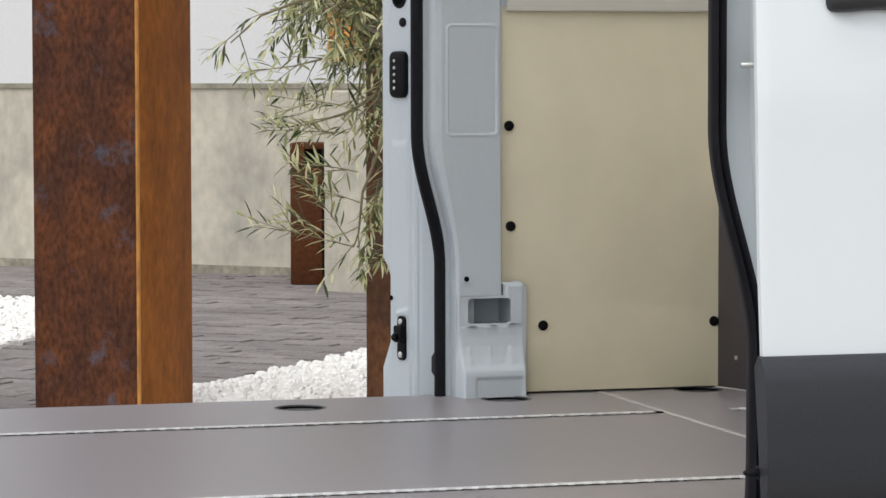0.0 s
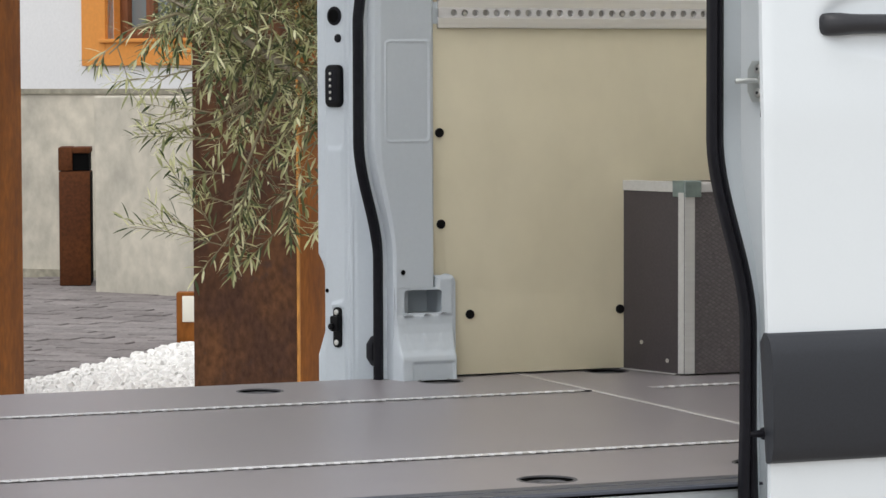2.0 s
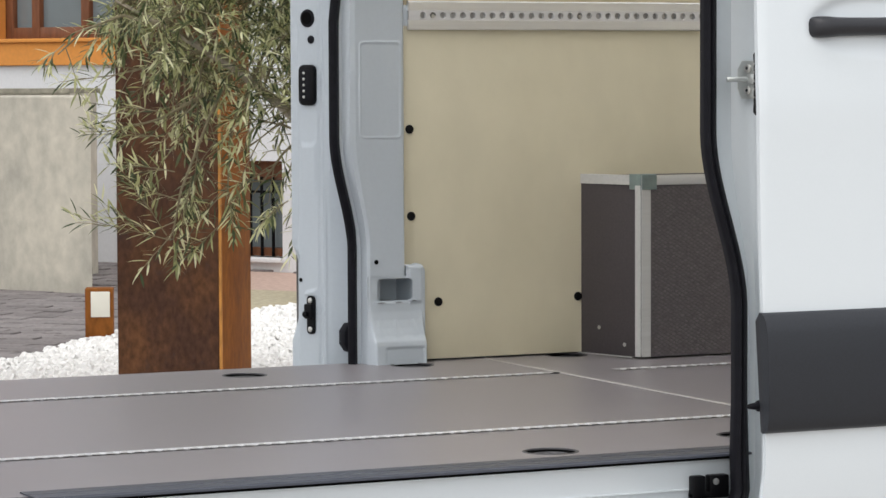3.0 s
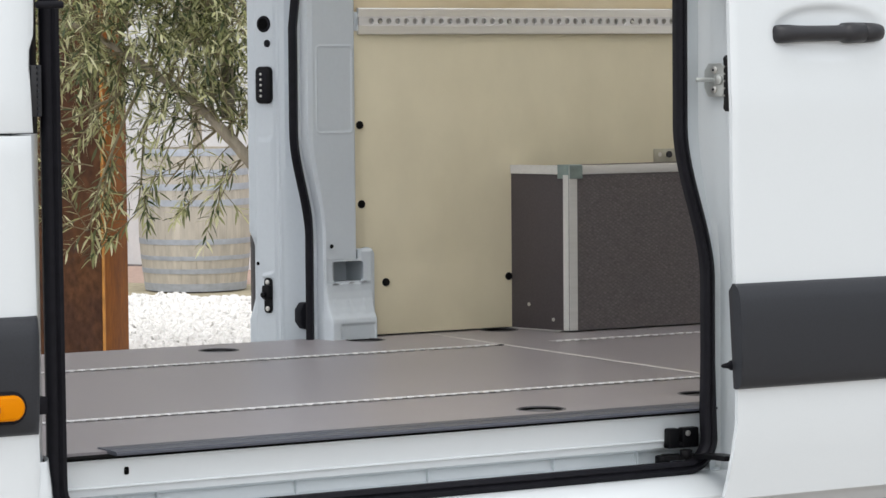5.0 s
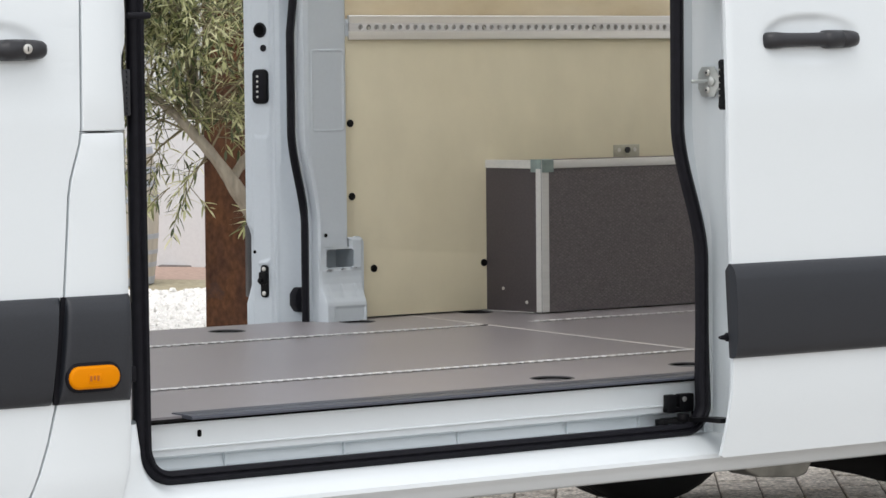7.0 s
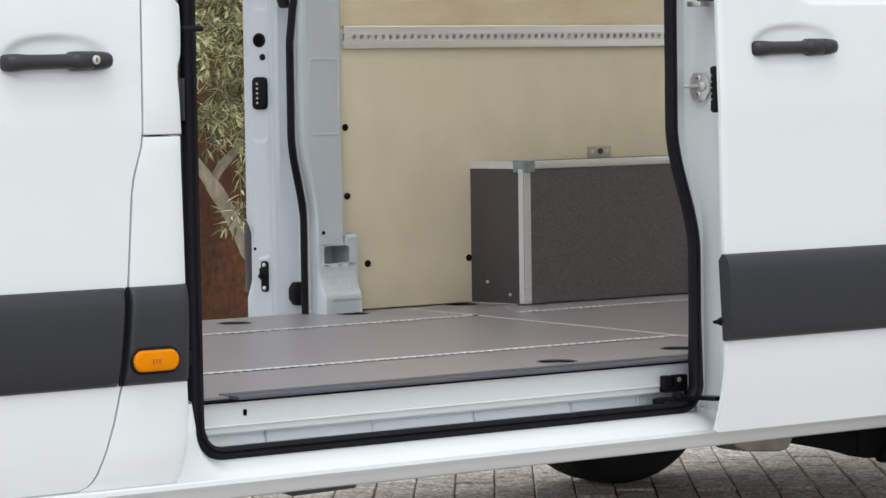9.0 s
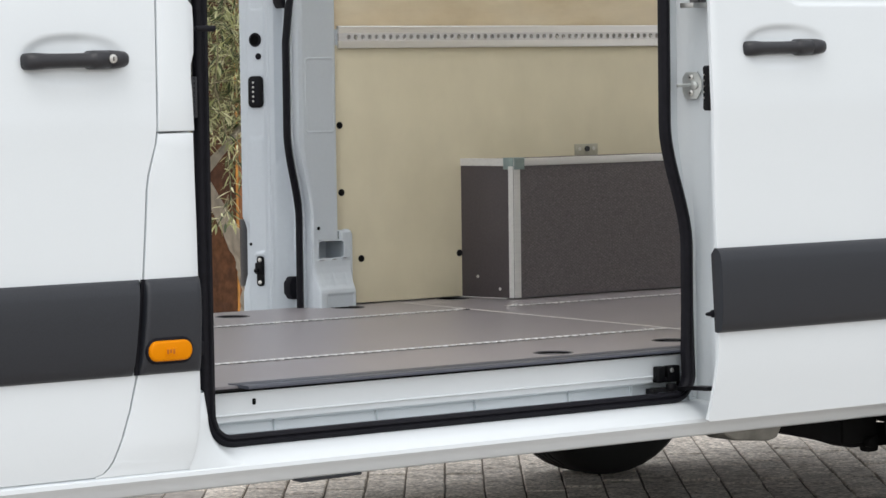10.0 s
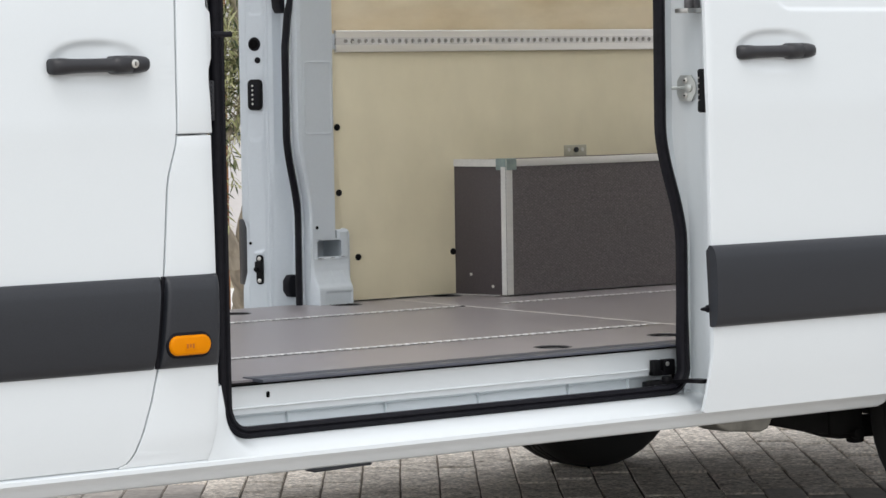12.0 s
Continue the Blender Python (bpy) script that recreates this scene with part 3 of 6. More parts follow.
part("floor_joint", prism([(1.622, 0.12), (1.633, 0.12), (1.644, 1.752), (1.633, 1.752)], 0.655, 0.6608, "z"), SEAM, van)


def rail(x0, x1, y, z, upright, mat, parent, half=0.0165, pitch=0.0251, r=0.0085, start=0.012, label=""):
    """A load-securing rail: a flat strip pierced by a row of round holes joined by a narrow slot, over a dark channel."""
    b, lips = bmesh.new(), bmesh.new()

    def at(s, t, d):
        return (s, y + d, z + t) if upright else (s, y + t, z - d)

    count = int((x1 - x0 - 2 * start) / pitch)
    xs = [x0 + start + pitch * (k + 0.5) for k in range(count)]
    for xc in xs:
        ring = []
        for k in range(4 * 4):
            a = 2 * math.pi * k / 16 + math.pi / 4
            ring.append(b.verts.new(at(xc + r * math.cos(a), r * math.sin(a), 0)))
        wall = b if upright else lips
        top = ring if upright else [lips.verts.new(at(v.co.x, v.co.y - y, -0.0005)) for v in ring]
        ins = [wall.verts.new(at(v.co.x, (v.co.z - z) if upright else (v.co.y - y), 0.008)) for v in ring]
        c = [b.verts.new(at(xc + sx * pitch / 2, sy * half, 0)) for sx, sy in ((1, 1), (-1, 1), (-1, -1), (1, -1))]
        for q in range(4):
            for k in range(4):
                i, j = q * 4 + k, (q * 4 + k + 1) % 16
                if k == 0:
                    b.faces.new((ring[i], ring[j], c[q]))
                elif k < 3:
                    b.faces.new((ring[i], ring[j], c[q])) if k < 2 else b.faces.new((ring[i], ring[j], c[(q + 1) % 4]))
                else:
                    b.faces.new((ring[i], ring[j], c[(q + 1) % 4]))
            b.faces.new((ring[(q * 4 + 2) % 16], c[(q + 1) % 4], c[q]))
        for k in range(16):
            wall.faces.new((top[k], top[(k + 1) % 16], ins[(k + 1) % 16], ins[k]))
    for a, c in ((x0, xs[0] - pitch / 2), (xs[-1] + pitch / 2, x1)):
        b.faces.new([b.verts.new(at(*p)) for p in ((a, -half, 0), (c, -half, 0), (c, half, 0), (a, half, 0))])
    bmesh.ops.remove_doubles(b, verts=b.verts, dist=1e-5)
    ob = part("load_rail", b, mat, parent, label, smooth=False)
    if upright:
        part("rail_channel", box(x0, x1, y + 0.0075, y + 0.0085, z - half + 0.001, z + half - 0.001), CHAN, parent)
        lips.free()
    else:
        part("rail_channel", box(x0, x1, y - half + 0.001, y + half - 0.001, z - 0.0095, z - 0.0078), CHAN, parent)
        part("rail_lip", lips, LIP_ALU, parent, "rail hole edges, coloured bright as if catching light")
    return ob, xs


for x0, x1, y in ((-0.55, 1.607, 0.564), (-0.55, 1.613, 1.397), (1.755, 3.2, 1.397)):
    rail(x0, x1, y, 0.6622, False, FLOOR_ALU, cargo_floor, half=0.0128, pitch=0.024, r=0.0066, label="bright aluminium airline rail let into the floor")
part("rail_end_plug", disc((1.619, 1.397, 0.655), (0, 0, 1), 0.011, 0.0065, 12), HOLE, cargo_floor)


def lashing_pot(x, y):
    """A round lashing point let into the floor: steel rim, black dish, domed hub and a folded ring."""
    def turned(prof, n=28):
        b = loft([[(x + r * math.cos(2 * math.pi * k / n), y + r * math.sin(2 * math.pi * k / n), h) for k in range(n + 1)] for r, h in prof], False)
        bmesh.ops.remove_doubles(b, verts=b.verts, dist=1e-6)
        return b

    pot = part("lashing_point", turned([(0.0465, 0.6597), (0.0462, 0.6607), (0.0428, 0.6611), (0.0415, 0.6603), (0.0414, 0.6585)]), STEEL_DARK, van, "dull steel recessed round lashing point")
    part("lashing_pan", turned([(0.0424, 0.6590), (0.0400, 0.6520), (0.034, 0.6475), (0.002, 0.6470)]), HOLE, pot)
    part("lashing_hub", turned([(0.0165, 0.6472), (0.0150, 0.6530), (0.011, 0.6558), (0.002, 0.6566)]), LIP, pot)
    path = [(x + 0.031 * math.cos(a), y + 0.030 * math.sin(a), 0.6530) for a in fine(-0.5, math.pi + 0.5, 16)]
    part("lashing_ring", sweep(path, ring_section(0.0030, 0.0030, 8), (0, 0, 1)), STEEL_DARK, pot)
    part("lashing_bar", box(x - 0.031, x + 0.031, y - 0.020, y - 0.013, 0.6515, 0.6575, 0.001), STEEL_DARK, pot)


for x, y in POTS:
    lashing_pot(x, y)

# interior lining of the far side
WALL = 1.755
lining = part("plywood_lining", prism([(1.430, 0.860), (1.460, 0.860), (1.472, 0.857), (1.480, 0.848), (1.484, 0.836), (1.488, 0.664), (3.44, 0.664), (3.44, 1.385), (1.442, 1.385)], WALL, WALL + 0.009, "y", 0.0012), PLY, van, "pale birch plywood side lining")
part("upper_plywood_lining", prism([(1.452, 1.402), (3.44, 1.402), (3.44, 2.55), (1.47, 2.55)], WALL + 0.006, WALL + 0.015, "y", 0.0012), PLY2, van, "figured yellowish plywood upper lining")
for x, z in ((1.461, 1.154), (1.464, 0.970), (1.527, 0.786), (1.864, 0.786)):
    stud = part("lining_fastener", disc((x, WALL + 0.001, z), (0, -1, 0), 0.0096, 0.005, 20, 0.0018), BLACK, van, "black plastic push fastener")
rail_body = part("wall_rail", loft([[(x, y, z) for y, z in [(WALL - 0.001, 1.3635), (WALL - 0.008, 1.3635), (WALL - 0.010, 1.3655), (WALL - 0.0105, 1.3840), (WALL - 0.0102, 1.3846), (WALL - 0.002, 1.385), (WALL - 0.002, 1.404), (WALL - 0.0102, 1.4044), (WALL - 0.0105, 1.405), (WALL - 0.0105, 1.4225), (WALL - 0.009, 1.425), (WALL - 0.001, 1.425)]] for x in (1.456, 2.2, 3.43)]), RAIL, van, "brushed aluminium load rail along the lining", angle=25)
row, xs = rail(1.456, 3.43, WALL - 0.0104, 1.3945, True, FLOOR_ALU, rail_body, half=0.0105, pitch=0.02343, r=0.0069, start=0.0219)
for k in range(5):
    part("rail_screw", disc((1.513 + 0.3515 * k, WALL - 0.006, 1.3925), (0, -1, 0), 0.0045, 0.006, 10, 0.001), STEEL, rail_body)
part("rail_end_bracket", box(1.446, 1.458, WALL - 0.004, WALL, 1.372, 1.416, 0.001), SHELL, van)

# wheel arch box with aluminium edges
BX, BY, BZ = 1.924, 1.578, 1.0512
box_parts = part("wheel_arch_box", prism([(1.872, WALL - 0.001), (BX + 0.002, BY + 0.002), (2.95, BY + 0.002), (2.95, WALL - 0.001)], 0.663, BZ - 0.002, "z", 0.001), BOX, van, "dark brown coated board wheel arch box with aluminium edges")
part("front_board", box(BX + 0.004, 2.949, BY - 0.0005, BY + 0.0025, 0.664, BZ - 0.003), HEXBOX, box_parts, "dark brown honeycomb-embossed board")


def angle_edge(path_a, path_b, h, t=0.002):
    """A flat aluminium flange between two lines."""
    b = bmesh.new()
    a, c = [Vector(p) for p in path_a], [Vector(p) for p in path_b]
    n = (a[1] - a[0]).cross(c[0] - a[0]).normalized() * t
    vs = [b.verts.new(p) for p in (a[0], a[1], c[1], c[0])] + [b.verts.new(p + n) for p in (a[0], a[1], c[1], c[0])]
    for f in ((0, 1, 2, 3), (7, 6, 5, 4), (0, 4, 5, 1), (1, 5, 6, 2), (2, 6, 7, 3), (3, 7, 4, 0)):
        b.faces.new([vs[i] for i in f])
    bmesh.ops.recalc_face_normals(b, faces=b.faces)
    return bevel(b, 0.0006, 1)


ld = Vector((1.872 - BX, WALL - BY, 0)).normalized()
ln = Vector((-ld.y, ld.x, 0)) * -1 if (-ld.y) > 0 else Vector((-ld.y, ld.x, 0))


def on_left(s, z, o=0.0015):
    p = Vector((BX, BY, 0)) + ld * s + ln * o
    return (p.x, p.y, z)


part("corner_edge", join(angle_edge((on_left(0, 0.664), on_left(0, BZ - 0.02)), (on_left(0.0165, 0.664), on_left(0.0165, BZ - 0.02)), 0), angle_edge(((BX - 0.001, BY - 0.0025, 0.664), (BX - 0.001, BY - 0.0025, BZ - 0.02)), ((BX + 0.0215, BY - 0.0025, 0.664), (BX + 0.0215, BY - 0.0025, BZ - 0.02)), 0)), ALU, box_parts, "aluminium corner angle", smooth=False)
part("top_edge", box(BX, 2.949, BY - 0.003, BY + 0.022, BZ - 0.0195, BZ + 0.001, 0.0015), ALU, box_parts, "aluminium top edge")
part("top_edge", join(angle_edge((on_left(0, BZ - 0.0195), on_left(0.185, BZ - 0.0195)), (on_left(0, BZ), on_left(0.185, BZ)), 0), angle_edge((on_left(0, BZ + 0.001), on_left(0.185, BZ + 0.001)), (on_left(0, BZ + 0.001, -0.025), on_left(0.185, BZ + 0.001, -0.025)), 0)), ALU, box_parts, "aluminium top edge", smooth=False)
cap = join(angle_edge((on_left(-0.001, BZ - 0.029, 0.003), on_left(0.034, BZ - 0.029, 0.003)), (on_left(-0.001, BZ + 0.003, 0.003), on_left(0.034, BZ + 0.003, 0.003)), 0), angle_edge(((BX - 0.002, BY - 0.0045, BZ - 0.029), (BX + 0.034, BY - 0.0045, BZ - 0.029)), ((BX - 0.002, BY - 0.0045, BZ + 0.003), (BX + 0.034, BY - 0.0045, BZ + 0.003)), 0))
join(cap, angle_edge((on_left(-0.001, BZ + 0.004, 0.004), on_left(0.034, BZ + 0.004, 0.004)), ((BX + 0.034, BY - 0.0045, BZ + 0.004), (BX + 0.034, BY + 0.03, BZ + 0.004)), 0))
part("corner_bracket", cap, BRKT, box_parts, "zinc-plated steel corner bracket", smooth=False)
part("bracket_rivet", disc((BX + 0.026, BY - 0.004, BZ - 0.016), (0, -1, 0), 0.003, 0.002, 10), STEEL, box_parts)
for s, z in ((0.127, 0.721), (0.050, 0.688)):
    part("box_screw", disc(on_left(s, z, 0.0005), ln, 0.0045, 0.002, 12, 0.0006), STEEL, box_parts)
part("base_angle", angle_edge((on_left(0.024, 0.6635, 0.006), on_left(0.19, 0.6635, 0.006)), (on_left(0.024, 0.6635, 0), on_left(0.19, 0.6635, 0)), 0), ALU, box_parts, smooth=False)
bracket = part("fixing_bracket", box(2.284, 2.369, WALL - 0.003, WALL, 1.046, 1.082, 0.001), ZINC, van, "galvanised three-hole fixing bracket")
for dx, r, m in ((-0.026, 0.0055, HOLE), (0.026, 0.0055, HOLE), (0.0, 0.008, HANDLE)):
    part("bracket_hole" if m is HOLE else "bracket_stud", disc((2.3275 + dx, WALL - 0.0028, 1.068), (0, -1, 0), r, 0.0008 if m is HOLE else 0.005, 14), STEEL if m is HOLE else m, bracket)


# far C-pillar: one pressed section whose seal flange swings rearward below the waist
def swing(z):
    return 1 - step(z, 0.90, 1.14)


def swing_near(z):
    return 1 - step(z, 0.895, 1.178)


def pillar_rows(sections, zs, near=False):
    rows = []
    for z in zs:
        s = swing_near(z) if near else swing(z)
        rows.append([(x + s * dx, y + s * dy, z) for x, y, dx, dy in sections])
    return rows


ZS = fine(0.60, 0.84, 5) + [0.845] + fine(0.87, 1.15, 16) + fine(1.16, 1.56, 6) + [2.5]
outer = [(1.50, 1.975, 0, 0), (1.286, 1.975, 0, 0), (1.281, 1.971, 0, 0), (1.281, 1.965, 0, 0), (1.292, 1.947, 0, 0), (1.304, 1.927, 0, 0), (1.319, 1.892, 0, 0), (1.322, 1.882, 0.002, 0), (1.328, 1.873, 0.004, 0), (1.350, 1.862, 0.008, 0), (1.358, 1.850, 0.012, 0), (1.358, 1.820, 0.018, 0), (1.330, 1.780, 0.035, 0.010), (1.300, 1.756, 0.048, 0.020), (1.286, 1.746, 0.052, 0.024),
         (1.288, 1.742, 0.052, 0.024), (1.302, 1.744, 0.05, 0.022), (1.306, 1.738, 0.048, 0.016), (1.314, 1.731, 0.042, 0.012), (1.326, 1.729, 0.036, 0.010), (1.440, 1.743, 0.002, 0), (1.4455, 1.749, 0.0, 0), (1.4455, 1.80, 0, 0)]


def notch(z):
    """The outer flange draws back where the rubbing strip of the open door passes."""
    return 0.0145 * step(z, 0.700, 0.708) * (1 - step(z, 0.878, 0.900))


rows = pillar_rows(outer[:-3], ZS)
far_pillar = part("far_pillar", loft([[(x + (notch(r[0][2]) if k < 5 else 0), y, z) for k, (x, y, z) in enumerate(r)] for r in rows], False), SHELL, van, "white-painted pressed-steel door pillar", angle=28)
part("pillar_trim", loft(pillar_rows(outer[-4:], [z for z in ZS if z > 0.842]), False), SHELL, far_pillar, angle=28)
seal_path = [(1.283 + 0.050 * swing(z) + 0.25 * min(max(z - 1.43, 0), 0.12), 1.744 + 0.024 * swing(z), z) for z in [0.655] + fine(0.68, 0.87, 4) + fine(0.89, 1.16, 16) + fine(1.2, 1.56, 4) + [2.48]]


def seal_section(w, d):
    return [(-w, -d * 0.2), (-w * 0.8, -d * 0.8), (-w * 0.2, -d), (w * 0.1, -d * 0.72), (w * 0.4, -d), (w * 0.9, -d * 0.8), (w, -d * 0.1), (w * 0.8, d * 0.8), (0, d), (-w * 0.8, d * 0.7)]


part("far_door_seal", sweep(seal_path, lambda f: seal_section(0.0106 if f > 0.3 else 0.0098, 0.0115), (-0.62, -0.78, 0)), RUBBER, van, "black rubber door seal", angle=60)
# raised field on the inner trim, recess, seat


def on_trim(x, z, o):
    y = 1.729 + (x - 1.326) * 0.014 / 0.118
    return (x, y - o, z)


def trim_field(x0, x1, z0, z1, o, inset):
    a, c = rounded(x0, x1, z0, z1, 0.012), rounded(x0 + inset, x1 - inset, z0 + inset, z1 - inset, 0.009)
    e = rounded(x0 + 2 * inset, x1 - 2 * inset, z0 + 2 * inset, z1 - 2 * inset, 0.006)
    b = bmesh.new()
    rings = [[b.verts.new(on_trim(x, z, d)) for x, z in pts] for pts, d in ((a, -0.0005), (c, o), (e, -0.0005))]
    for ra, rc in zip(rings, rings[1:]):
        for k in range(len(a)):
            j = (k + 1) % len(a)
            b.faces.new((ra[k], ra[j], rc[j], rc[k]))
    return b


part("trim_field", trim_field(1.332, 1.440, 1.133, 1.342, 0.0014, 0.0048), SHELL, far_pillar)
# lower trim plate: one pressing with an open recess above and a stepped foot with three flutes below
def foot_relief(x, z):
    """How far the pressing stands out towards the door."""
    o = lerp(z, [(0.655, 0.0385), (0.700, 0.0370), (0.708, 0.0345), (0.7135, 0.0295), (0.720, 0.0235), (0.735, 0.0145), (0.752, 0.0075), (0.770, 0.0035), (0.7865, 0.0022), (0.788, 0.0)])
    for c in (1.379, 1.419, 1.459):
        w = 0.003 + 0.45 * (0.752 - z)
        if 0.716 < z < 0.752:
            o += 0.0022 * max(0.0, 1 - abs(x - c) / w) ** 1.2 * step(z, 0.712, 0.726)
    pad = step(x, 1.384, 1.390) * (1 - step(x, 1.474, 1.480)) * step(z, 0.650, 0.655) * (1 - step(z, 0.692, 0.698))
    side = step(x, 1.3560, 1.3655) * (1 - step(x, 1.4815, 1.4908))
    rim = 0.004 * step(x, 1.450, 1.456) * (1 - step(x, 1.481, 1.489)) * step(z, 0.784, 0.792) * (1 - step(z, 0.860, 0.869))
    return 0.76 * (o - 0.0035 * pad) * side + rim


def pressed_foot():
    b = bmesh.new()
    nx, nz, x0, x1, z0, z1 = 64, 98, 1.356, 1.4915, 0.6598, 0.8705
    grid = {}
    hole = (1.379, 1.4605, 0.7935, 0.8395, 0.007)
    for i in range(nx + 1):
        for j in range(nz + 1):
            x, z = x0 + (x1 - x0) * i / nx, z0 + (z1 - z0) * j / nz
            d = round_rect(x, z, *hole)
            if abs(d) < 0.0018:
                e = 1e-5
                gx, gz = (round_rect(x + e, z, *hole) - d) / e, (round_rect(x, z + e, *hole) - d) / e
                x, z = x - d * gx, z - d * gz
            corner = round_rect(x, z, 1.30, x1, 0.60, z1, 0.020)
            if corner > 0:
                gx, gz = x - (x1 - 0.020), z - (z1 - 0.020)
                k = 0.020 / math.hypot(gx, gz)
                x, z = x1 - 0.020 + gx * k, z1 - 0.020 + gz * k
            grid[i, j] = b.verts.new((x, 1.741 + (x - 1.362) * 0.03 - foot_relief(x, z), z))
    for i in range(nx):
        for j in range(nz):
            vs = [grid[i, j], grid[i + 1, j], grid[i + 1, j + 1], grid[i, j + 1]]
            x, z = sum(v.co.x for v in vs) / 4, sum(v.co.z for v in vs) / 4
            if round_rect(x, z, *hole) < 0 or (x < 1.447 and z > 0.8445):
                continue
            b.faces.new(vs)
    bmesh.ops.remove_doubles(b, verts=b.verts, dist=1e-6)
    rim = [e for e in b.edges if len(e.link_faces) == 1]
    r = bmesh.ops.extrude_edge_only(b, edges=rim)
    for v in r["geom"]:
        if isinstance(v, bmesh.types.BMVert):
            v.co.y += 0.007
    for v in [v for v in b.verts if not v.link_faces]:
        b.verts.remove(v)
    return b


part("trim_foot", pressed_foot(), SHELL, far_pillar, angle=50)
part("recess_back", box(1.368, 1.475, 1.842, 1.846, 0.782, 0.852), SHELL, far_pillar)
part("recess_web", box(1.366, 1.4005, 1.772, 1.8415, 0.782, 0.852, 0.003), SHELL, far_pillar)
for z0, z1 in ((0.782, 0.788), (0.846, 0.852)):
    part("recess_flange", box(1.401, 1.475, 1.752, 1.8415, z0, z1), SHELL, far_pillar)
part("recess_flange", box(1.4685, 1.475, 1.752, 1.8415, 0.7885, 0.8455), SHELL, far_pillar)
for x, z, w in ((1.387, 0.7885, 0.010), (1.428, 0.7895, 0.008), (1.463, 0.7920, 0.007)):
    part("paint_chip", prism([(x - w, z - 0.001), (x - w * 0.2, z + 0.0016), (x + w, z + 0.0004), (x + w * 0.3, z - 0.0006)], 1.7352, 1.7405, "y"), CHIP, far_pillar)
part("trim_hole", disc(on_trim(1.374, 0.876, 0.0003), (0, -1, 0), 0.005, 0.0006, 14), HOLE, far_pillar)

# fittings on the far pillar's outer face
PU, PN = Vector((0.428, -0.904, 0)), Vector((-0.904, -0.428, 0))


def on_face(u, z, o):
    return Vector((1.3015, 1.921, z)) + PU * u + PN * o


def face_prism(pts, u, z, o0, o1, w):
    b = prism([(p[0], p[1]) for p in pts], 0, 1, "z", 0)
    for v in b.verts:
        v.co = on_face(u + v.co.x, z + v.co.y, o0 + (o1 - o0) * v.co.z)
    bmesh.ops.recalc_face_normals(b, faces=b.faces)
    return bevel(b, w, 3)


connector = part("contact_plate", face_prism(rounded(-0.023, 0.023, -0.0435, 0.0435, 0.013), 0.0, 1.248, -0.004, 0.010, 0.005), BLACK, van, "black contact plate with five pins")
part("contact_well", face_prism(rounded(-0.014, 0.014, -0.034, 0.034, 0.006), -0.001, 1.248, 0.009, 0.0104, 0.001), RUBBER, connector)
for k in range(5):
    part("contact_pin", disc(on_face(-0.004, 1.248 + (k - 2) * 0.0128, 0.010), PN, 0.0032, 0.003, 10, 0.001), STEEL, connector)
grommet = part("cable_grommet", disc(on_face(-0.002, 1.3905, -0.003), PN, 0.0195, 0.006, 24, 0.002), RUBBER, van, "black round rubber grommet")
part("grommet_bore", disc(on_face(-0.002, 1.3905, 0.0028), PN, 0.0135, 0.0008, 20), HOLE, grommet)
part("small_plug", disc(on_face(0.008, 1.345, -0.002), PN, 0.0088, 0.005, 18, 0.001), RUBBER, van)
part("face_hole", disc(on_face(-0.026, 0.829, 0.0006), PN, 0.0045, 0.0006, 12), HOLE, van)
latch = part("guide_pin_plate", face_prism(rounded(-0.0115, 0.0115, -0.0415, 0.0415, 0.009), 0.0045, 0.755, -0.002, 0.004, 0.0012), BLACK, van, "black guide pin plate with two bolts")
for dz in (-0.031, 0.031):
    part("plate_bolt", disc(on_face(0.0045, 0.755 + dz, 0.004), PN, 0.0062, 0.003, 8, 0.001), STEEL, latch)
part("guide_block", face_prism(rounded(-0.011, 0.011, -0.016, 0.016, 0.004), 0.0045, 0.763, 0.003, 0.014, 0.002), BLACK, latch)
part("guide_pin", disc(on_face(0.0, 0.757, 0.012), PN, 0.007, 0.008, 12, 0.002), BLACK, latch)
part("rubber_buffer", prism([(1.355, 0.678), (1.392, 0.676), (1.402, 0.690), (1.402, 0.728), (1.392, 0.742), (1.355, 0.740), (1.3455, 0.723), (1.3455, 0.695)], 1.838, 1.880, "y", 0.004), RUBBER, van, "black rubber buffer")
for k, (dy, dz) in enumerate(((-0.004, 0.012), (0.004, -0.004), (-0.002, -0.014))):
    part("buffer_stud", disc((1.351, 1.862 + dy, 0.705 + dz), (-1, 0, 0), 0.002, 0.002, 6), STEEL, van)
def face_relief(u, z):
    """Pressings of the pillar's outer face: low flange, raised middle band with two ledges, groove and bead."""
    o = -0.0030 * (1 - step(u, -0.034, -0.028)) - 0.0026 * step(u, 0.023, 0.030)
    o += 0.0022 * math.exp(-((u - 0.0375) / 0.0028) ** 2)
    mid = step(u, -0.028, -0.018) * (1 - step(u, 0.016, 0.024))
    edge = 1.128 + 3.0 * max(abs(u + 0.004) - 0.008, 0) ** 1.5
    o += mid * 0.0024 * (1 - step(z, edge - 0.016, edge)) * step(z, 0.93, 1.06)
    lip = 0.812 + 0.25 * (u - 0.004)
    o += mid * 0.0030 * (1 - step(z, lip - 0.010, lip)) * step(z, 0.792, 0.80) * step(u, -0.016, -0.008)
    o += 0.0016 * (1 - step(u, -0.036, -0.026)) * step(z, 0.884, 0.896) * (1 - step(z, 0.91, 0.95))
    o += 0.0016 * (1 - step(u, -0.036, -0.024)) * step(z, 0.672, 0.70) * (1 - step(z, 0.702, 0.712))
    pocket = round_rect(u, z, -0.021, 0.026, 1.471, 1.60, 0.012)
    return o - 0.0022 * (1 - step(pocket, -0.005, 0.0005))


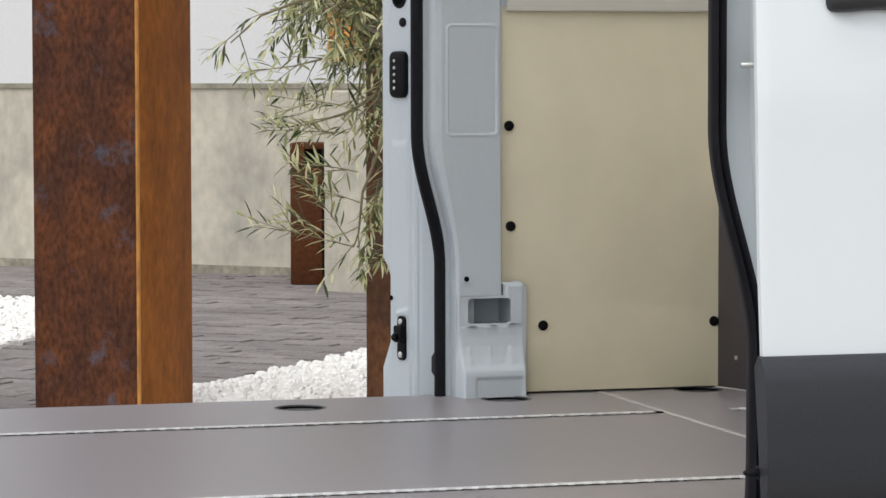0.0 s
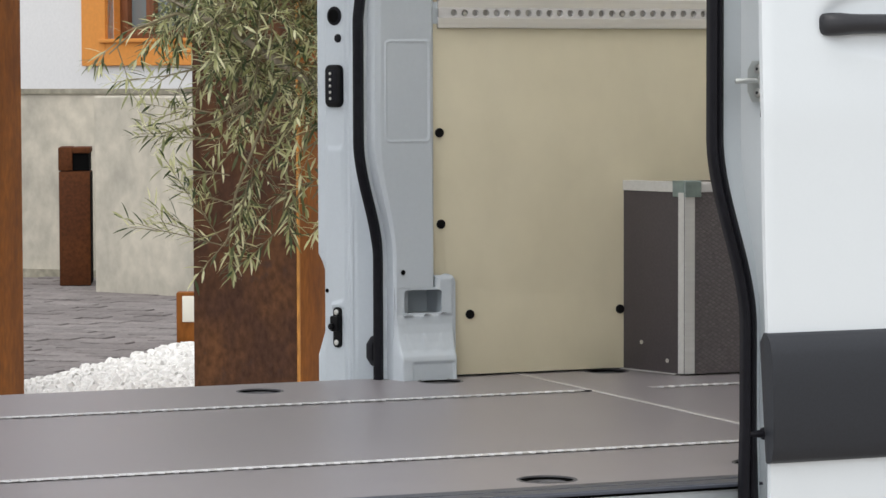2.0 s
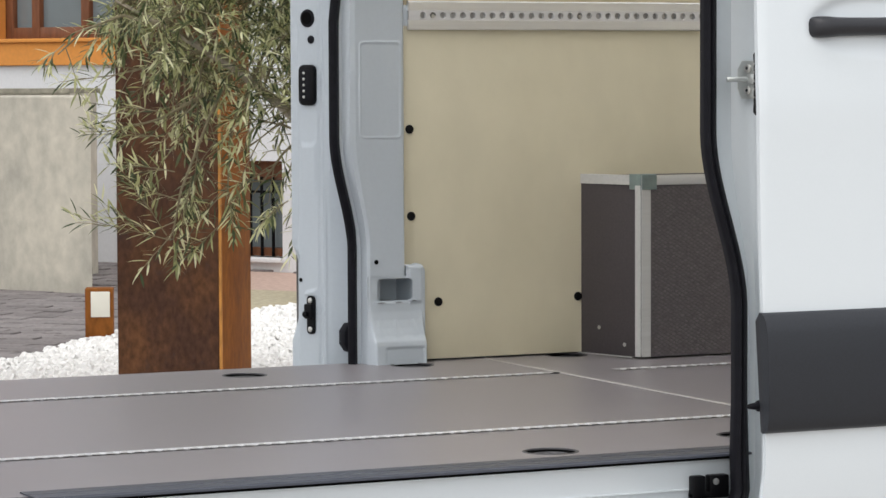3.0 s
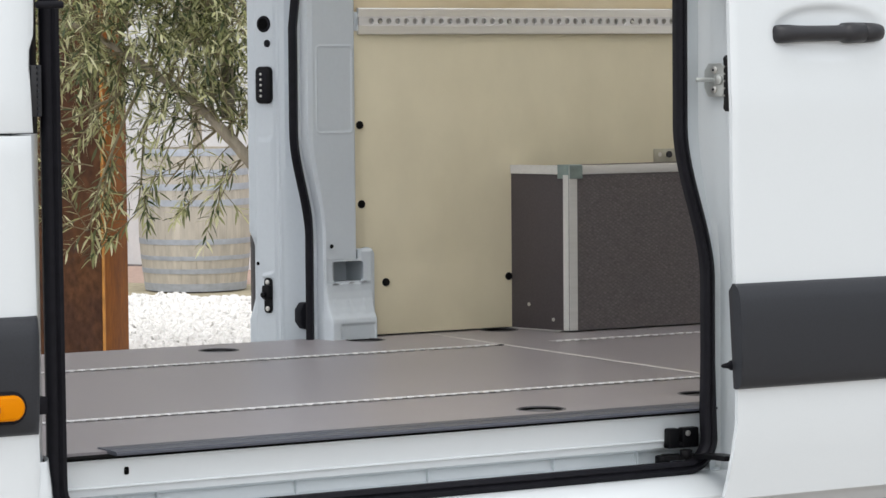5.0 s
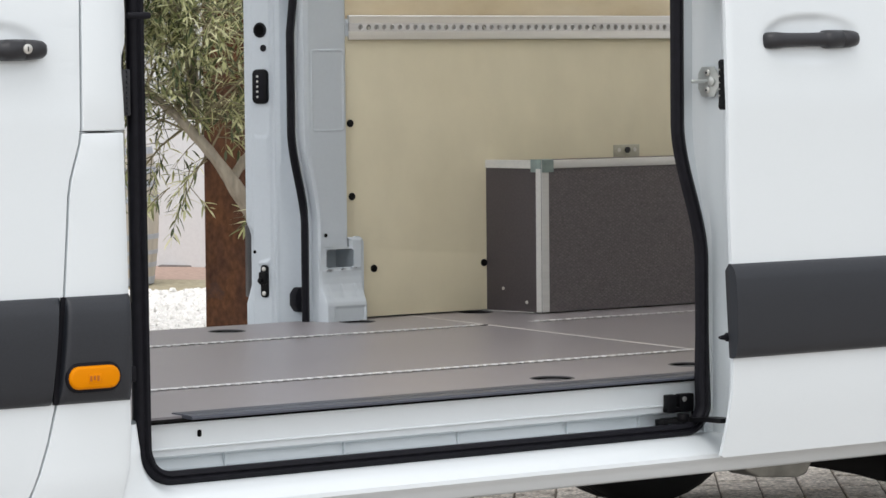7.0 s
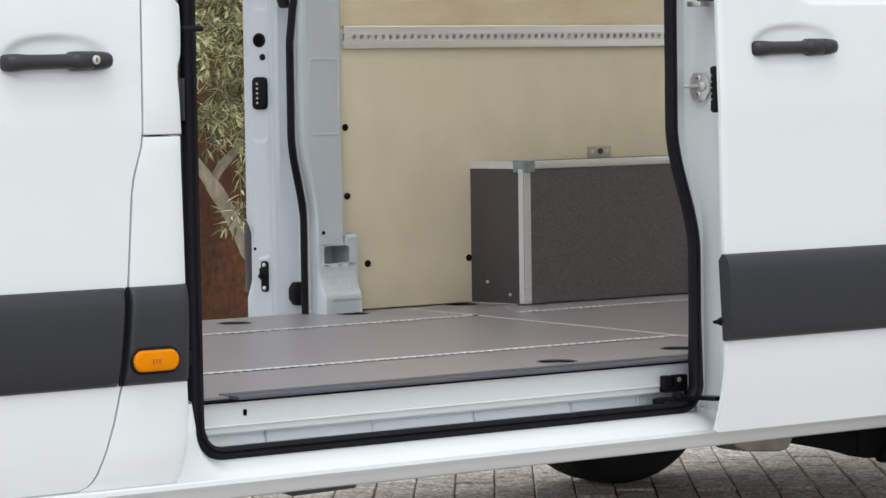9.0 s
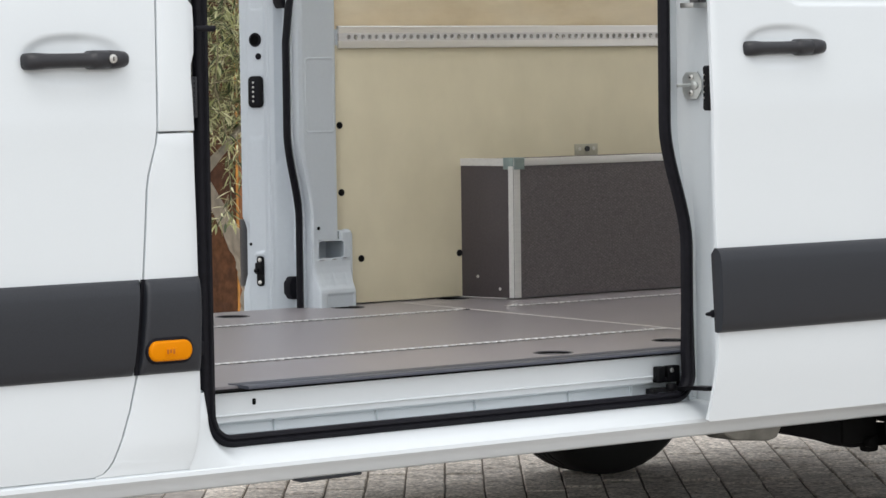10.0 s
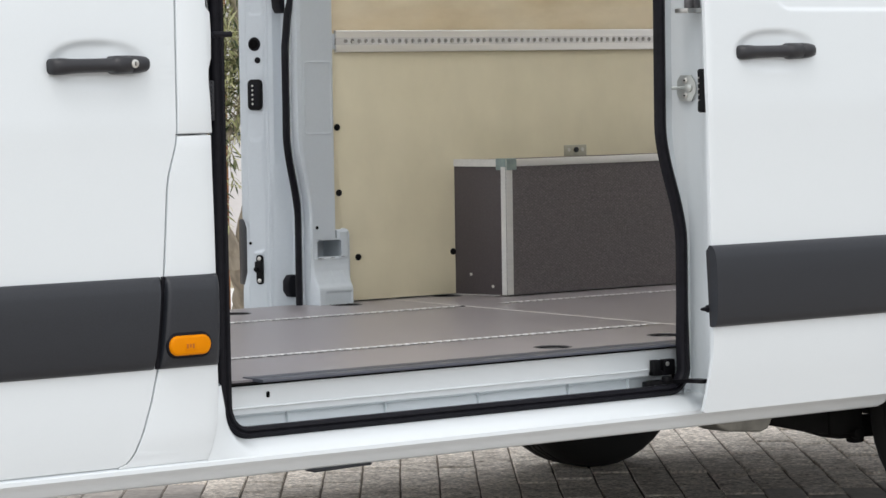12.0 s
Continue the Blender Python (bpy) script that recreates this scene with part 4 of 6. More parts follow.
us = fine(-0.0455, -0.024, 14) + fine(-0.022, 0.021, 16) + fine(0.0225, 0.0455, 16)
zf = fine(0.60, 0.78, 12) + fine(0.785, 0.83, 24) + fine(0.838, 0.87, 4) + fine(0.876, 0.915, 10) + fine(0.93, 1.09, 8) + fine(1.095, 1.16, 22) + fine(1.2, 1.44, 6) + fine(1.462, 1.5, 14) + [1.56, 1.59, 1.8, 2.2, 2.5]
part("face_pressing", loft([[on_face(max(u, -0.0455 + 1.15 * notch(z)), z, face_relief(u, z)) for u in us] for z in zf], False), SHELL, far_pillar, angle=60)
part("roller_stop", prism([(1.300, 1.56), (1.338, 1.56), (1.334, 1.49), (1.326, 1.474), (1.316, 1.474), (1.308, 1.49)], 1.80, 1.845, "y", 0.006, 3), RUBBER, van, "black rubber roller stop")

# far sliding door, slid back along the far side
far_door = part("far_sliding_door", skin([(1.345, 0.50), (2.5, 0.50), (2.5, 2.0), (1.345, 2.0)], lambda x, z: WIDTH + 0.085 - y_near(z), -0.05, fine(0.6, 1.9, 8), (), 0.004), WHITE, van, "white sliding door slid open")
part("rubbing_strip", prism([(1.322, 1.992), (1.317, 2.008), (1.319, 2.03), (1.328, 2.06), (1.347, 2.085), (2.5, 2.09), (2.5, 1.992)], 0.706, 0.892, "z", 0.003), CLAD, far_door, "dark grey grained plastic rubbing strip")

# near sliding door, slid back; its swollen skin stands proud of the body
def y_slide(x, z):
    base = -0.083 + lerp(z, [(0.5, 0.032), (0.56, 0.022), (0.66, 0.006), (0.9, 0.0), (1.25, -0.004), (1.45, 0.004), (1.8, 0.03), (2.0, 0.05)])
    y = base + bowl(x, z, 1.278, 1.546, 1.289, 1.394, 0.0085)
    y += 0.0016 * (step(z, 1.215, 1.255) - step(z, 1.10, 1.215))
    y += 0.0035 * (1 - step(round_rect(x, z, 1.405, 2.6, 1.432, 2.2, 0.06), -0.012, 0.0))
    return y + 0.003 * (1 - step(x, 1.196, 1.206))


slide_door = part("sliding_door", skin([(1.197, 2.0), (1.196, 1.25), (1.202, 1.0), (1.206, 0.9), (1.2135, 0.72), (1.2145, 0.65), (1.212, 0.60), (1.206, 0.55), (1.2015, 0.52), (1.207, 0.5165), (2.52, 0.5165), (2.52, 2.0)], y_slide, 0.009,
                                       fine(0.53, 1.15, 10) + fine(1.15, 1.27, 7) + fine(1.285, 1.402, 26) + fine(1.422, 1.452, 10) + fine(1.46, 1.52, 6) + fine(1.6, 1.95, 4), [1.205, 1.215, 1.222] + fine(1.272, 1.558, 48) + [1.9, 2.2], 0.005), WHITE, van, "white sliding door slid open")
grab("door_handle", 1.287, 1.530, 1.342, -0.078, slide_door, "black satin door handle")


def strip_front(z):
    """The cut front end of the strip: follows the leaning door edge."""
    return 1.2005 + 0.036 * (0.902 - z)


strip = cladding(1.203, 2.5, -0.083, slide_door, left=0, right=0.01, front=lambda z: strip_front(z) - 1.203)
end_rows = [[], []]
for z in [0.7145, 0.718] + fine(0.724, 0.892, 14) + [0.898, 0.902]:
    swell = max(1 - abs((z - 0.8082) / 0.0938) ** 5, 0)
    end_rows[0].append((strip_front(z) + 0.0006, -0.0795 - 0.0235 * swell, z))
    zc = min(max(z, 0.716), 0.888)
    end_rows[1].append((1.2010 + 0.058 * (0.888 - zc), -0.068, zc))
part("strip_end", loft(end_rows, False), HANDLE, strip, "dark flat end of the rubbing strip", angle=40)
part("door_edge_buffer", disc((1.216, -0.062, 0.756), (-1, 0, 0), 0.009, 0.008, 14, 0.002), RUBBER, slide_door)
part("buffer_tip", loft([[(x, -0.062 + r * math.cos(a), 0.756 + r * math.sin(a)) for a in fine(0, 2 * math.pi * 11 / 12, 11)] for x, r in ((1.212, 0.006), (1.203, 0.0055), (1.193, 0.0038), (1.190, 0.0022))]), RUBBER, slide_door)
part("door_inner_edge", prism([(1.25, -0.045), (1.27, -0.025), (2.5, -0.022), (2.5, -0.038), (1.27, -0.038)], 0.54, 1.98, "z"), SHELL, slide_door)

# near C-pillar
near = [(1.40, 0.004, 0, 0), (1.300, 0.004, 0, 0), (1.292, 0.010, 0, 0), (1.290, 0.022, 0, 0), (1.298, 0.045, 0.0, 0), (1.300, 0.060, 0.004, 0), (1.296, 0.090, 0.010, 0.0), (1.288, 0.110, 0.018, -0.006), (1.272, 0.124, 0.026, -0.014), (1.250, 0.120, 0.042, -0.018), (1.232, 0.114, 0.048, -0.017), (1.226, 0.110, 0.048, -0.016), (1.228, 0.122, 0.048, -0.014), (1.27, 0.140, 0.045, -0.012), (1.40, 0.19, 0.02, 0), (1.44, 0.20, 0, 0)]
near_pillar = part("near_pillar", loft(pillar_rows(near, fine(0.545, 0.82, 5) + fine(0.85, 1.19, 17) + fine(1.22, 1.56, 5) + [2.5], True), False), WHITE, van, "white-painted pressed-steel door pillar", angle=40)
# door seal round the near opening
arc_l = [(-0.015 + 0.058 * (1 - math.cos(a)), 0.080, 0.620 - 0.062 * math.sin(a)) for a in fine(0.15, math.pi / 2, 8)]
arc_r = [(1.215 + 0.055 * math.sin(a), 0.084 + 0.006 * math.sin(a), 0.610 - 0.052 * math.cos(a)) for a in fine(0, math.pi / 2 - 0.1, 8)]
near_seal = [(-0.018, 0.088, 2.48), (-0.017, 0.082, 1.5), (-0.016, 0.081, 1.0), (-0.015, 0.080, 0.64)] + arc_l + [(x, 0.081 + 0.002 * x, 0.558) for x in (0.3, 0.6, 0.9, 1.12)] + arc_r + [(1.2195 + 0.048 * swing_near(z), 0.106 - 0.016 * swing_near(z), z) for z in [0.66, 0.75, 0.82] + fine(0.85, 1.19, 19) + [1.25, 1.3, 1.5, 2.48]]
part("near_door_seal", sweep(near_seal, lambda f: seal_section(0.0155 if f < 0.12 else 0.0102 if f > 0.5 else 0.0135, 0.015), (0, 1, 0)), RUBBER, van, "black rubber door seal", angle=60)
# striker and hinge fittings on the near pillar
SP = Vector((1.2905, 0.092, 1.2590))
SN, SU = Vector((-0.93, -0.37, 0)).normalized(), Vector((0.37, -0.93, 0)).normalized()


def on_striker(u, z, o):
    return SP + SU * u + Vector((0, 0, z)) + SN * o


b = prism([(0.78 * u, 0.80 * v) for u, v in ((-0.016, -0.037), (0.020, -0.037), (0.035, -0.014), (0.035, 0.014), (0.020, 0.037), (-0.016, 0.037), (-0.026, 0.02), (-0.026, -0.02))], 0, 1, "z")
for v in b.verts:
    v.co = on_striker(v.co.x, v.co.y, 0.005 + 0.004 * v.co.z)
striker = part("door_striker", bevel(b, 0.001, 2), PLATE, van, "zinc-plated door striker with pin")
for dz in (-0.0175, 0.0175):
    part("striker_bolt", disc(on_striker(0.0, dz, 0.009), SN, 0.0072, 0.003, 12, 0.001), STEEL, striker)
    part("bolt_socket", disc(on_striker(0.0, dz, 0.0118), SN, 0.0024, 0.0006, 8), CLAD, striker)
part("striker_pin", disc(on_striker(0.004, 0, 0.009), (SN * 0.8 - SU * 0.6), 0.004, 0.038, 12, 0.001), PLATE, striker)
part("striker_boss", disc(on_striker(0.010, 0, 0.007), SN, 0.0095, 0.008, 14, 0.002), PLATE, striker)
edge = part("contact_plate", prism([(1.2295, 1.208), (1.2335, 1.203), (1.262, 1.203), (1.262, 1.303), (1.2335, 1.303), (1.2290, 1.298), (1.2305, 1.285), (1.2305, 1.222)], -0.046, -0.012, "y", 0.002), BLACK, slide_door, "black contact plate with pins")
for k in range(5):
    part("contact_pin", disc((1.2285, -0.019, 1.257 + (k - 2) * 0.0128), (-1, 0, 0), 0.0019, 0.002, 8), STEEL, slide_door)
hinge = part("guide_bracket", box(1.24, 1.285, 0.03, 0.075, 1.432, 1.443, 0.002), STEEL, van, "zinc-plated guide bracket")
part("guide_roller", disc((1.262, 0.05, 1.443), (0, 0, 1), 0.011, 0.02, 14, 0.002), STEEL_DARK, hinge)
part("guide_web", box(1.268, 1.285, 0.035, 0.065, 1.4432, 1.475, 0.003), STEEL_DARK, hinge)
# lower roller arm
catch = part("roller_guide", join(join(box(1.195, 1.217, 0.108, 0.126, 0.590, 0.627, 0.003), box(1.225, 1.261, 0.108, 0.126, 0.590, 0.627, 0.003)), box(1.195, 1.261, 0.110, 0.128, 0.590, 0.601, 0.003)), BLACK, van, "black roller guide catch")
part("catch_bolt", disc((1.235, 0.108, 0.617), (0, -1, 0), 0.0055, 0.003, 10, 0.001), STEEL, catch)
arm = part("roller_arm", sweep([(1.195, 0.130, 0.572), (1.225, 0.115, 0.573), (1.245, 0.085, 0.576), (1.240, 0.03, 0.582), (1.225, -0.045, 0.587)], [(-0.016, -0.004), (0.016, -0.004), (0.016, 0.005), (-0.016, 0.005)], (0, 0, 1)), BLACK, van, "black lower roller arm of the sliding door")
part("arm_roller", disc((1.195, 0.13, 0.560), (0, 0, 1), 0.014, 0.016, 14, 0.002), BLACK, arm)
part("arm_pivot", disc((1.222, 0.095, 0.574), (0, 0, 1), 0.012, 0.015, 14, 0.002), BLACK, arm)

# rest of the shell that closes the load space
def flank(y_of, thick):
    return skin([(1.35, 0.50), (3.5, 0.50), (3.5, 2.66), (1.35, 2.66)], y_of, thick, fine(0.6, 2.4, 10), (), 0)


part("near_flank", flank(lambda x, z: y_near(z) + 0.003, 0.03), WHITE, van)
part("far_flank", flank(lambda x, z: WIDTH - y_near(z) - 0.003, -0.03), WHITE, van)
part("near_lining", box(1.42, 3.44, 0.20, 0.212, 0.662, 2.55), PLY, van)
part("roof", join(join(box(-0.2, 3.5, 0.09, 0.32, 2.66, 2.70, 0.01), box(-0.2, 3.5, WIDTH - 0.32, WIDTH - 0.09, 2.66, 2.70, 0.01)), join(box(-0.2, 0.05, 0.321, WIDTH - 0.321, 2.66, 2.70), box(3.35, 3.5, 0.321, WIDTH - 0.321, 2.66, 2.70))), WHITE, van)
# unseen panel, added so that daylight brightens the load space from above
part("added_roof_panel", box(0.051, 3.349, 0.321, WIDTH - 0.321, 2.684, 2.688), ROOF, van, "unseen translucent roof panel added to let daylight in")
part("roof_rail", box(-0.14, 1.36, 0.09, 0.22, 2.48, 2.66), SHELL, van)
part("roof_rail", box(-0.14, 1.36, WIDTH - 0.22, WIDTH - 0.09, 2.48, 2.66), SHELL, van)
part("rear_frame", box(3.45, 3.5, 0.09, WIDTH - 0.09, 2.3, 2.66), WHITE, van)
part("far_cab_side", box(-1.3, -0.05, WIDTH - 0.06, WIDTH, 0.5, 1.35), WHITE, van)
part("far_pillar_post", box(-0.16, -0.05, WIDTH - 0.10, WIDTH, 1.35, 2.66), WHITE, van)
part("floor_pan", box(-1.3, 1.75, 0.27, WIDTH - 0.14, 0.50, 0.625), UNDER, van)
part("floor_pan", box(1.7505, 3.45, 0.27, WIDTH - 0.14, 0.56, 0.625), UNDER, van)
part("chassis_rail", box(-1.3, 3.45, 0.42, 0.52, 0.46, 0.56, 0.01), UNDER, van)
part("chassis_rail", box(-1.3, 3.45, 1.46, 1.56, 0.46, 0.56, 0.01), UNDER, van)
part("far_sill", box(-1.3, 1.85, WIDTH - 0.16, WIDTH - 0.02, 0.47, 0.56, 0.02), WHITE, van)
part("heat_shield", prism([(1.412, 0.475), (1.422, 0.452), (1.457, 0.435), (1.562, 0.426), (1.587, 0.432), (1.612, 0.475)], 0.14, 0.24, "y", 0.006, 3), SHIELD, van, "dull aluminium heat shield under the sill")
spring = part("leaf_spring", prism([(1.72, 0.50), (1.76, 0.420), (1.788, 0.407), (1.88, 0.388), (1.96, 0.370), (2.02, 0.352), (2.3, 0.345), (2.7, 0.36), (3.0, 0.44), (3.0, 0.47), (2.3, 0.385), (1.9, 0.43), (1.85, 0.48)], 0.34, 0.41, "y", 0.003), UNDER, van, "black leaf spring")
part("spring_clamp", box(1.98, 2.10, 0.33, 0.42, 0.362, 0.47, 0.012), UNDER, spring)
part("spring_shackle", box(2.06, 2.10, 0.325, 0.36, 0.338, 0.38, 0.008), UNDER, spring)
part("shackle_bolt", disc((2.06, 0.33, 0.365), (0, -1, 0), 0.014, 0.02, 8, 0.002), UNDER, spring)
part("brake_drum", disc((2.395, 0.31, 0.45), (0, 1, 0), 0.16, 0.06, 24, 0.01), UNDER, van)
part("axle", disc((2.36, 0.25, 0.42), (0, 1, 0), 0.05, 1.5, 16), UNDER, van)


def wheel(x, y0, y1, r, out):
    """A road wheel: rounded grooved tyre and a pressed steel rim."""
    w = y1 - y0
    prof = [(0.60, 0.16), (0.66, 0.06), (0.80, 0.0), (0.92, 0.03), (0.975, 0.10), (0.995, 0.20), (1.0, 0.30), (1.0, 0.345), (0.975, 0.35), (0.975, 0.385), (1.0, 0.39), (1.0, 0.48), (0.975, 0.485), (0.975, 0.515), (1.0, 0.52), (1.0, 0.61), (0.975, 0.615), (0.975, 0.65), (1.0, 0.655), (1.0, 0.70), (0.995, 0.80), (0.975, 0.90), (0.92, 0.97), (0.80, 1.0), (0.66, 0.94), (0.60, 0.84)]
    zc = GV + r - 0.006
    rows = [[(x + r * q * math.cos(2 * math.pi * k / 40), y0 + w * f, zc + r * q * math.sin(2 * math.pi * k / 40)) for q, f in prof] for k in range(40)]
    rows.append(rows[0])
    b = loft(rows, True)
    bmesh.ops.remove_doubles(b, verts=b.verts, dist=1e-5)
    wh = place("wheel", (0, 0, 0), "", "")
    wh.parent = van
    wh.location = (0, 0, -GZ)
    part("tyre", b, TYRE, wh, "black road tyre")
    part("rim", disc((x, y0 + w * 0.2, zc), (0, 1, 0), r * 0.605, w * 0.6, 32, 0.01), UNDER, wh)
    return wh


wheel(2.395, 0.09, 0.305, 0.33, -1)
wheel(2.375, 1.665, 1.88, 0.33, 1)
part("wheel_arch_liner", prism([(2.40 + 0.47 * math.cos(a), 0.50 + 0.40 * math.sin(a)) for a in fine(0, math.pi, 16)], 0.04, 0.36, "y"), UNDER, van)


# ---- forecourt behind the van ----
TH = radians(37)
PUX, PVX = Vector((math.cos(TH), -math.sin(TH), 0)), Vector((math.sin(TH), math.cos(TH), 0))


def corten_post(x, y, face, w=0.385):
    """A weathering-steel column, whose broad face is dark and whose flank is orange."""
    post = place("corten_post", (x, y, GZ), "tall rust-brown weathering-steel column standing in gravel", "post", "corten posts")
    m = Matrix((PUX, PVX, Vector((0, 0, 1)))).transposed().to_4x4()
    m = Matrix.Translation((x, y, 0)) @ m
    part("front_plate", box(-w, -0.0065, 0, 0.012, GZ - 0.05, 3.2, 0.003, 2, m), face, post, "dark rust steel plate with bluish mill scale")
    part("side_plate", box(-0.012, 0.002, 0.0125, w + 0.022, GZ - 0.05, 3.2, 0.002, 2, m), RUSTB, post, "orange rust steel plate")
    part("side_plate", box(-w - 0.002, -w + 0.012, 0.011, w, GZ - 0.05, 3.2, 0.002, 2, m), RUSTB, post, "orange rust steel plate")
    part("edge_bead", box(-0.006, 0.004, -0.003, 0.012, GZ - 0.05, 3.2, 0.003, 2, m), RUSTE, post, "bright orange rust along the corner")
    part("back_plate", box(-w + 0.012, -0.012, w - 0.012, w, GZ - 0.05, 3.2, 0.002, 2, m), RUST, post)
    return post


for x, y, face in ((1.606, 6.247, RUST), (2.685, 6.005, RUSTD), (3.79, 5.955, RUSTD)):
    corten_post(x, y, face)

# the house: a white facade that runs away obliquely
FA, FD = Vector((5.14, 14.18, 0)), Vector((1, -1.9, 0)).normalized()
FNV = Vector((FD.y, -FD.x, 0))


def facade_matrix():
    return Matrix.Translation(FA) @ Matrix((FD, FNV * -1, Vector((0, 0, 1)))).transposed().to_4x4()


FM = facade_matrix()


def fbox(s0, s1, o0, o1, z0, z1, w=0.0):
    """A block on the facade: along it, out from it (positive towards the forecourt), and up."""
    return box(s0, s1, -o1, -o0, z0, z1, w, 2, FM)


house = place("house", (5.14, 14.18, GZ), "white stucco house with an ochre-framed window", "house")
WS0, WS1, WZ0, WZ1 = -1.27, 0.55, 1.342, 3.0
LS0, LS1, LZ0, LZ1 = 0.75, 1.40, 0.16, 0.75
for args in ((-6, WS0 + 0.22, -0.3, 0, GZ - 0.1, 5.0), (WS0 + 0.22, WS1 - 0.22, -0.3, 0, GZ - 0.1, WZ0 + 0.16), (WS0 + 0.22, WS1 - 0.22, -0.3, 0, WZ1 - 0.16, 5.0), (WS1 - 0.22, LS0, -0.3, 0, GZ - 0.1, 5.0), (LS0, LS1, -0.3, 0, GZ - 0.1, LZ0), (LS0, LS1, -0.3, 0, LZ1, 5.0), (LS1, 12, -0.3, 0, GZ - 0.1, 5.0)):
    part("wall", fbox(*args), STUCCO, house, "white stucco wall", smooth=False)
sur = fbox(WS0, WS0 + 0.22, -0.05, 0.03, WZ0, WZ1, 0.004)
for args in ((WS1 - 0.22, WS1, -0.05, 0.03, WZ0, WZ1, 0.004), (WS0 + 0.221, WS1 - 0.221, -0.05, 0.029, WZ0 + 0.001, WZ0 + 0.15, 0.004), (WS0 + 0.221, WS1 - 0.221, -0.05, 0.029, WZ1 - 0.16, WZ1, 0.004)):
    join(sur, fbox(*args))
win = part("window_surround", sur, OCHRE, house, "ochre painted window surround", smooth=False)
for args in ((WS0 + 0.2202, WS0 + 0.226, -0.30, -0.051, WZ0 + 0.165, WZ1 - 0.16), (WS1 - 0.226, WS1 - 0.2202, -0.30, -0.051, WZ0 + 0.165, WZ1 - 0.16), (WS0 + 0.2202, WS1 - 0.2202, -0.30, -0.051, WZ0 + 0.1602, WZ0 + 0.1648)):
    part("window_reveal", fbox(*args), OCHRE, win)
part("window_sill", fbox(WS0 + 0.18, WS1 - 0.18, -0.05, 0.05, WZ0 + 0.15, WZ0 + 0.175, 0.004), OCHRE, win)
for s in (WS0 + 0.23, -0.80, -0.36, 0.08, WS1 - 0.30):
    part("window_frame", fbox(s, s + 0.07, -0.16, -0.10, WZ0 + 0.17, WZ1 - 0.16, 0.004), WOOD, win, "brown wooden window frame")
part("window_frame", fbox(WS0 + 0.23, WS1 - 0.23, -0.16, -0.105, WZ0 + 0.175, WZ0 + 0.25, 0.004), WOOD, win, "brown wooden window frame")
part("pane", fbox(WS0 + 0.23, WS1 - 0.23, -0.15, -0.14, WZ0 + 0.18, WZ1 - 0.17), GLASS, win)
low = part("low_window_frame", join(join(fbox(LS0, LS0 + 0.05, -0.2, -0.1, LZ0, LZ1), fbox(LS1 - 0.05, LS1, -0.2, -0.1, LZ0, LZ1)), join(fbox(LS0, LS1, -0.2, -0.11, LZ1 - 0.12, LZ1), fbox(LS0, LS1, -0.2, -0.11, LZ0, LZ0 + 0.05))), WOOD, house, "brown wooden frame of a barred low window", smooth=False)
part("pane", fbox(LS0 + 0.05, LS1 - 0.05, -0.17, -0.16, LZ0 + 0.05, LZ1 - 0.1), GLASS, low)
part("low_window_sill", fbox(LS0 - 0.03, LS1 + 0.03, -0.1, 0.04, LZ0 - 0.03, LZ0, 0.004), STUCCO, low)
for k in range(7):
    part("bar", fbox(LS0 + 0.05 + 0.09 * k, LS0 + 0.064 + 0.09 * k, -0.09, -0.076, LZ0, LZ1 - 0.1), BLACK, low)
part("bar", fbox(LS0, LS1, -0.092, -0.078, LZ1 - 0.2, LZ1 - 0.185), BLACK, low)


def slab(name, a, c, t, z0, z1, mat, label, cat="wall"):
    """An upright wall between two points of the plan, with its thickness behind it."""
    a, c = Vector((*a, 0)), Vector((*c, 0))
    d = (c - a).normalized()
    n = Vector((-d.y, d.x, 0))
    b = bmesh.new()
    lo = [b.verts.new(p + Vector((0, 0, z0))) for p in (a, c, c + n * t, a + n * t)]
    hi = [b.verts.new(p + Vector((0, 0, z1))) for p in (a, c, c + n * t, a + n * t)]
    b.faces.new(lo[::-1])
    b.faces.new(hi)
    for k in range(4):
        b.faces.new((lo[k], lo[(k + 1) % 4], hi[(k + 1) % 4], hi[k]))
    bevel(b, 0.01, 2)
    return tagged(part(name, b, mat, smooth=False), label, cat, kind="structure")


slab("wall_concrete_rear", (-1.5, 18.9), (4.45, 12.95), 0.35, GZ - 0.1, 1.17, CONC, "stained pale concrete retaining wall")
slab("wall_concrete_coping", (-1.5, 18.88), (4.44, 12.94), 0.42, 1.171, 1.2, GRIME, "grimy concrete coping on a retaining wall")
tagged(part("wall_concrete_front", prism([(3.735, 12.25), (4.122, 11.62), (4.207, 11.97), (3.95, 12.42)], GZ - 0.1, 1.165, "z", 0.01), CONC, smooth=False), "stained pale concrete wall end", "wall", kind="structure")

slab("wall_concrete_footing", (-1.5, 18.87), (4.43, 12.93), 0.30, GZ - 0.1, GZ + 0.045, GRIME, "grimy concrete footing of a retaining wall")

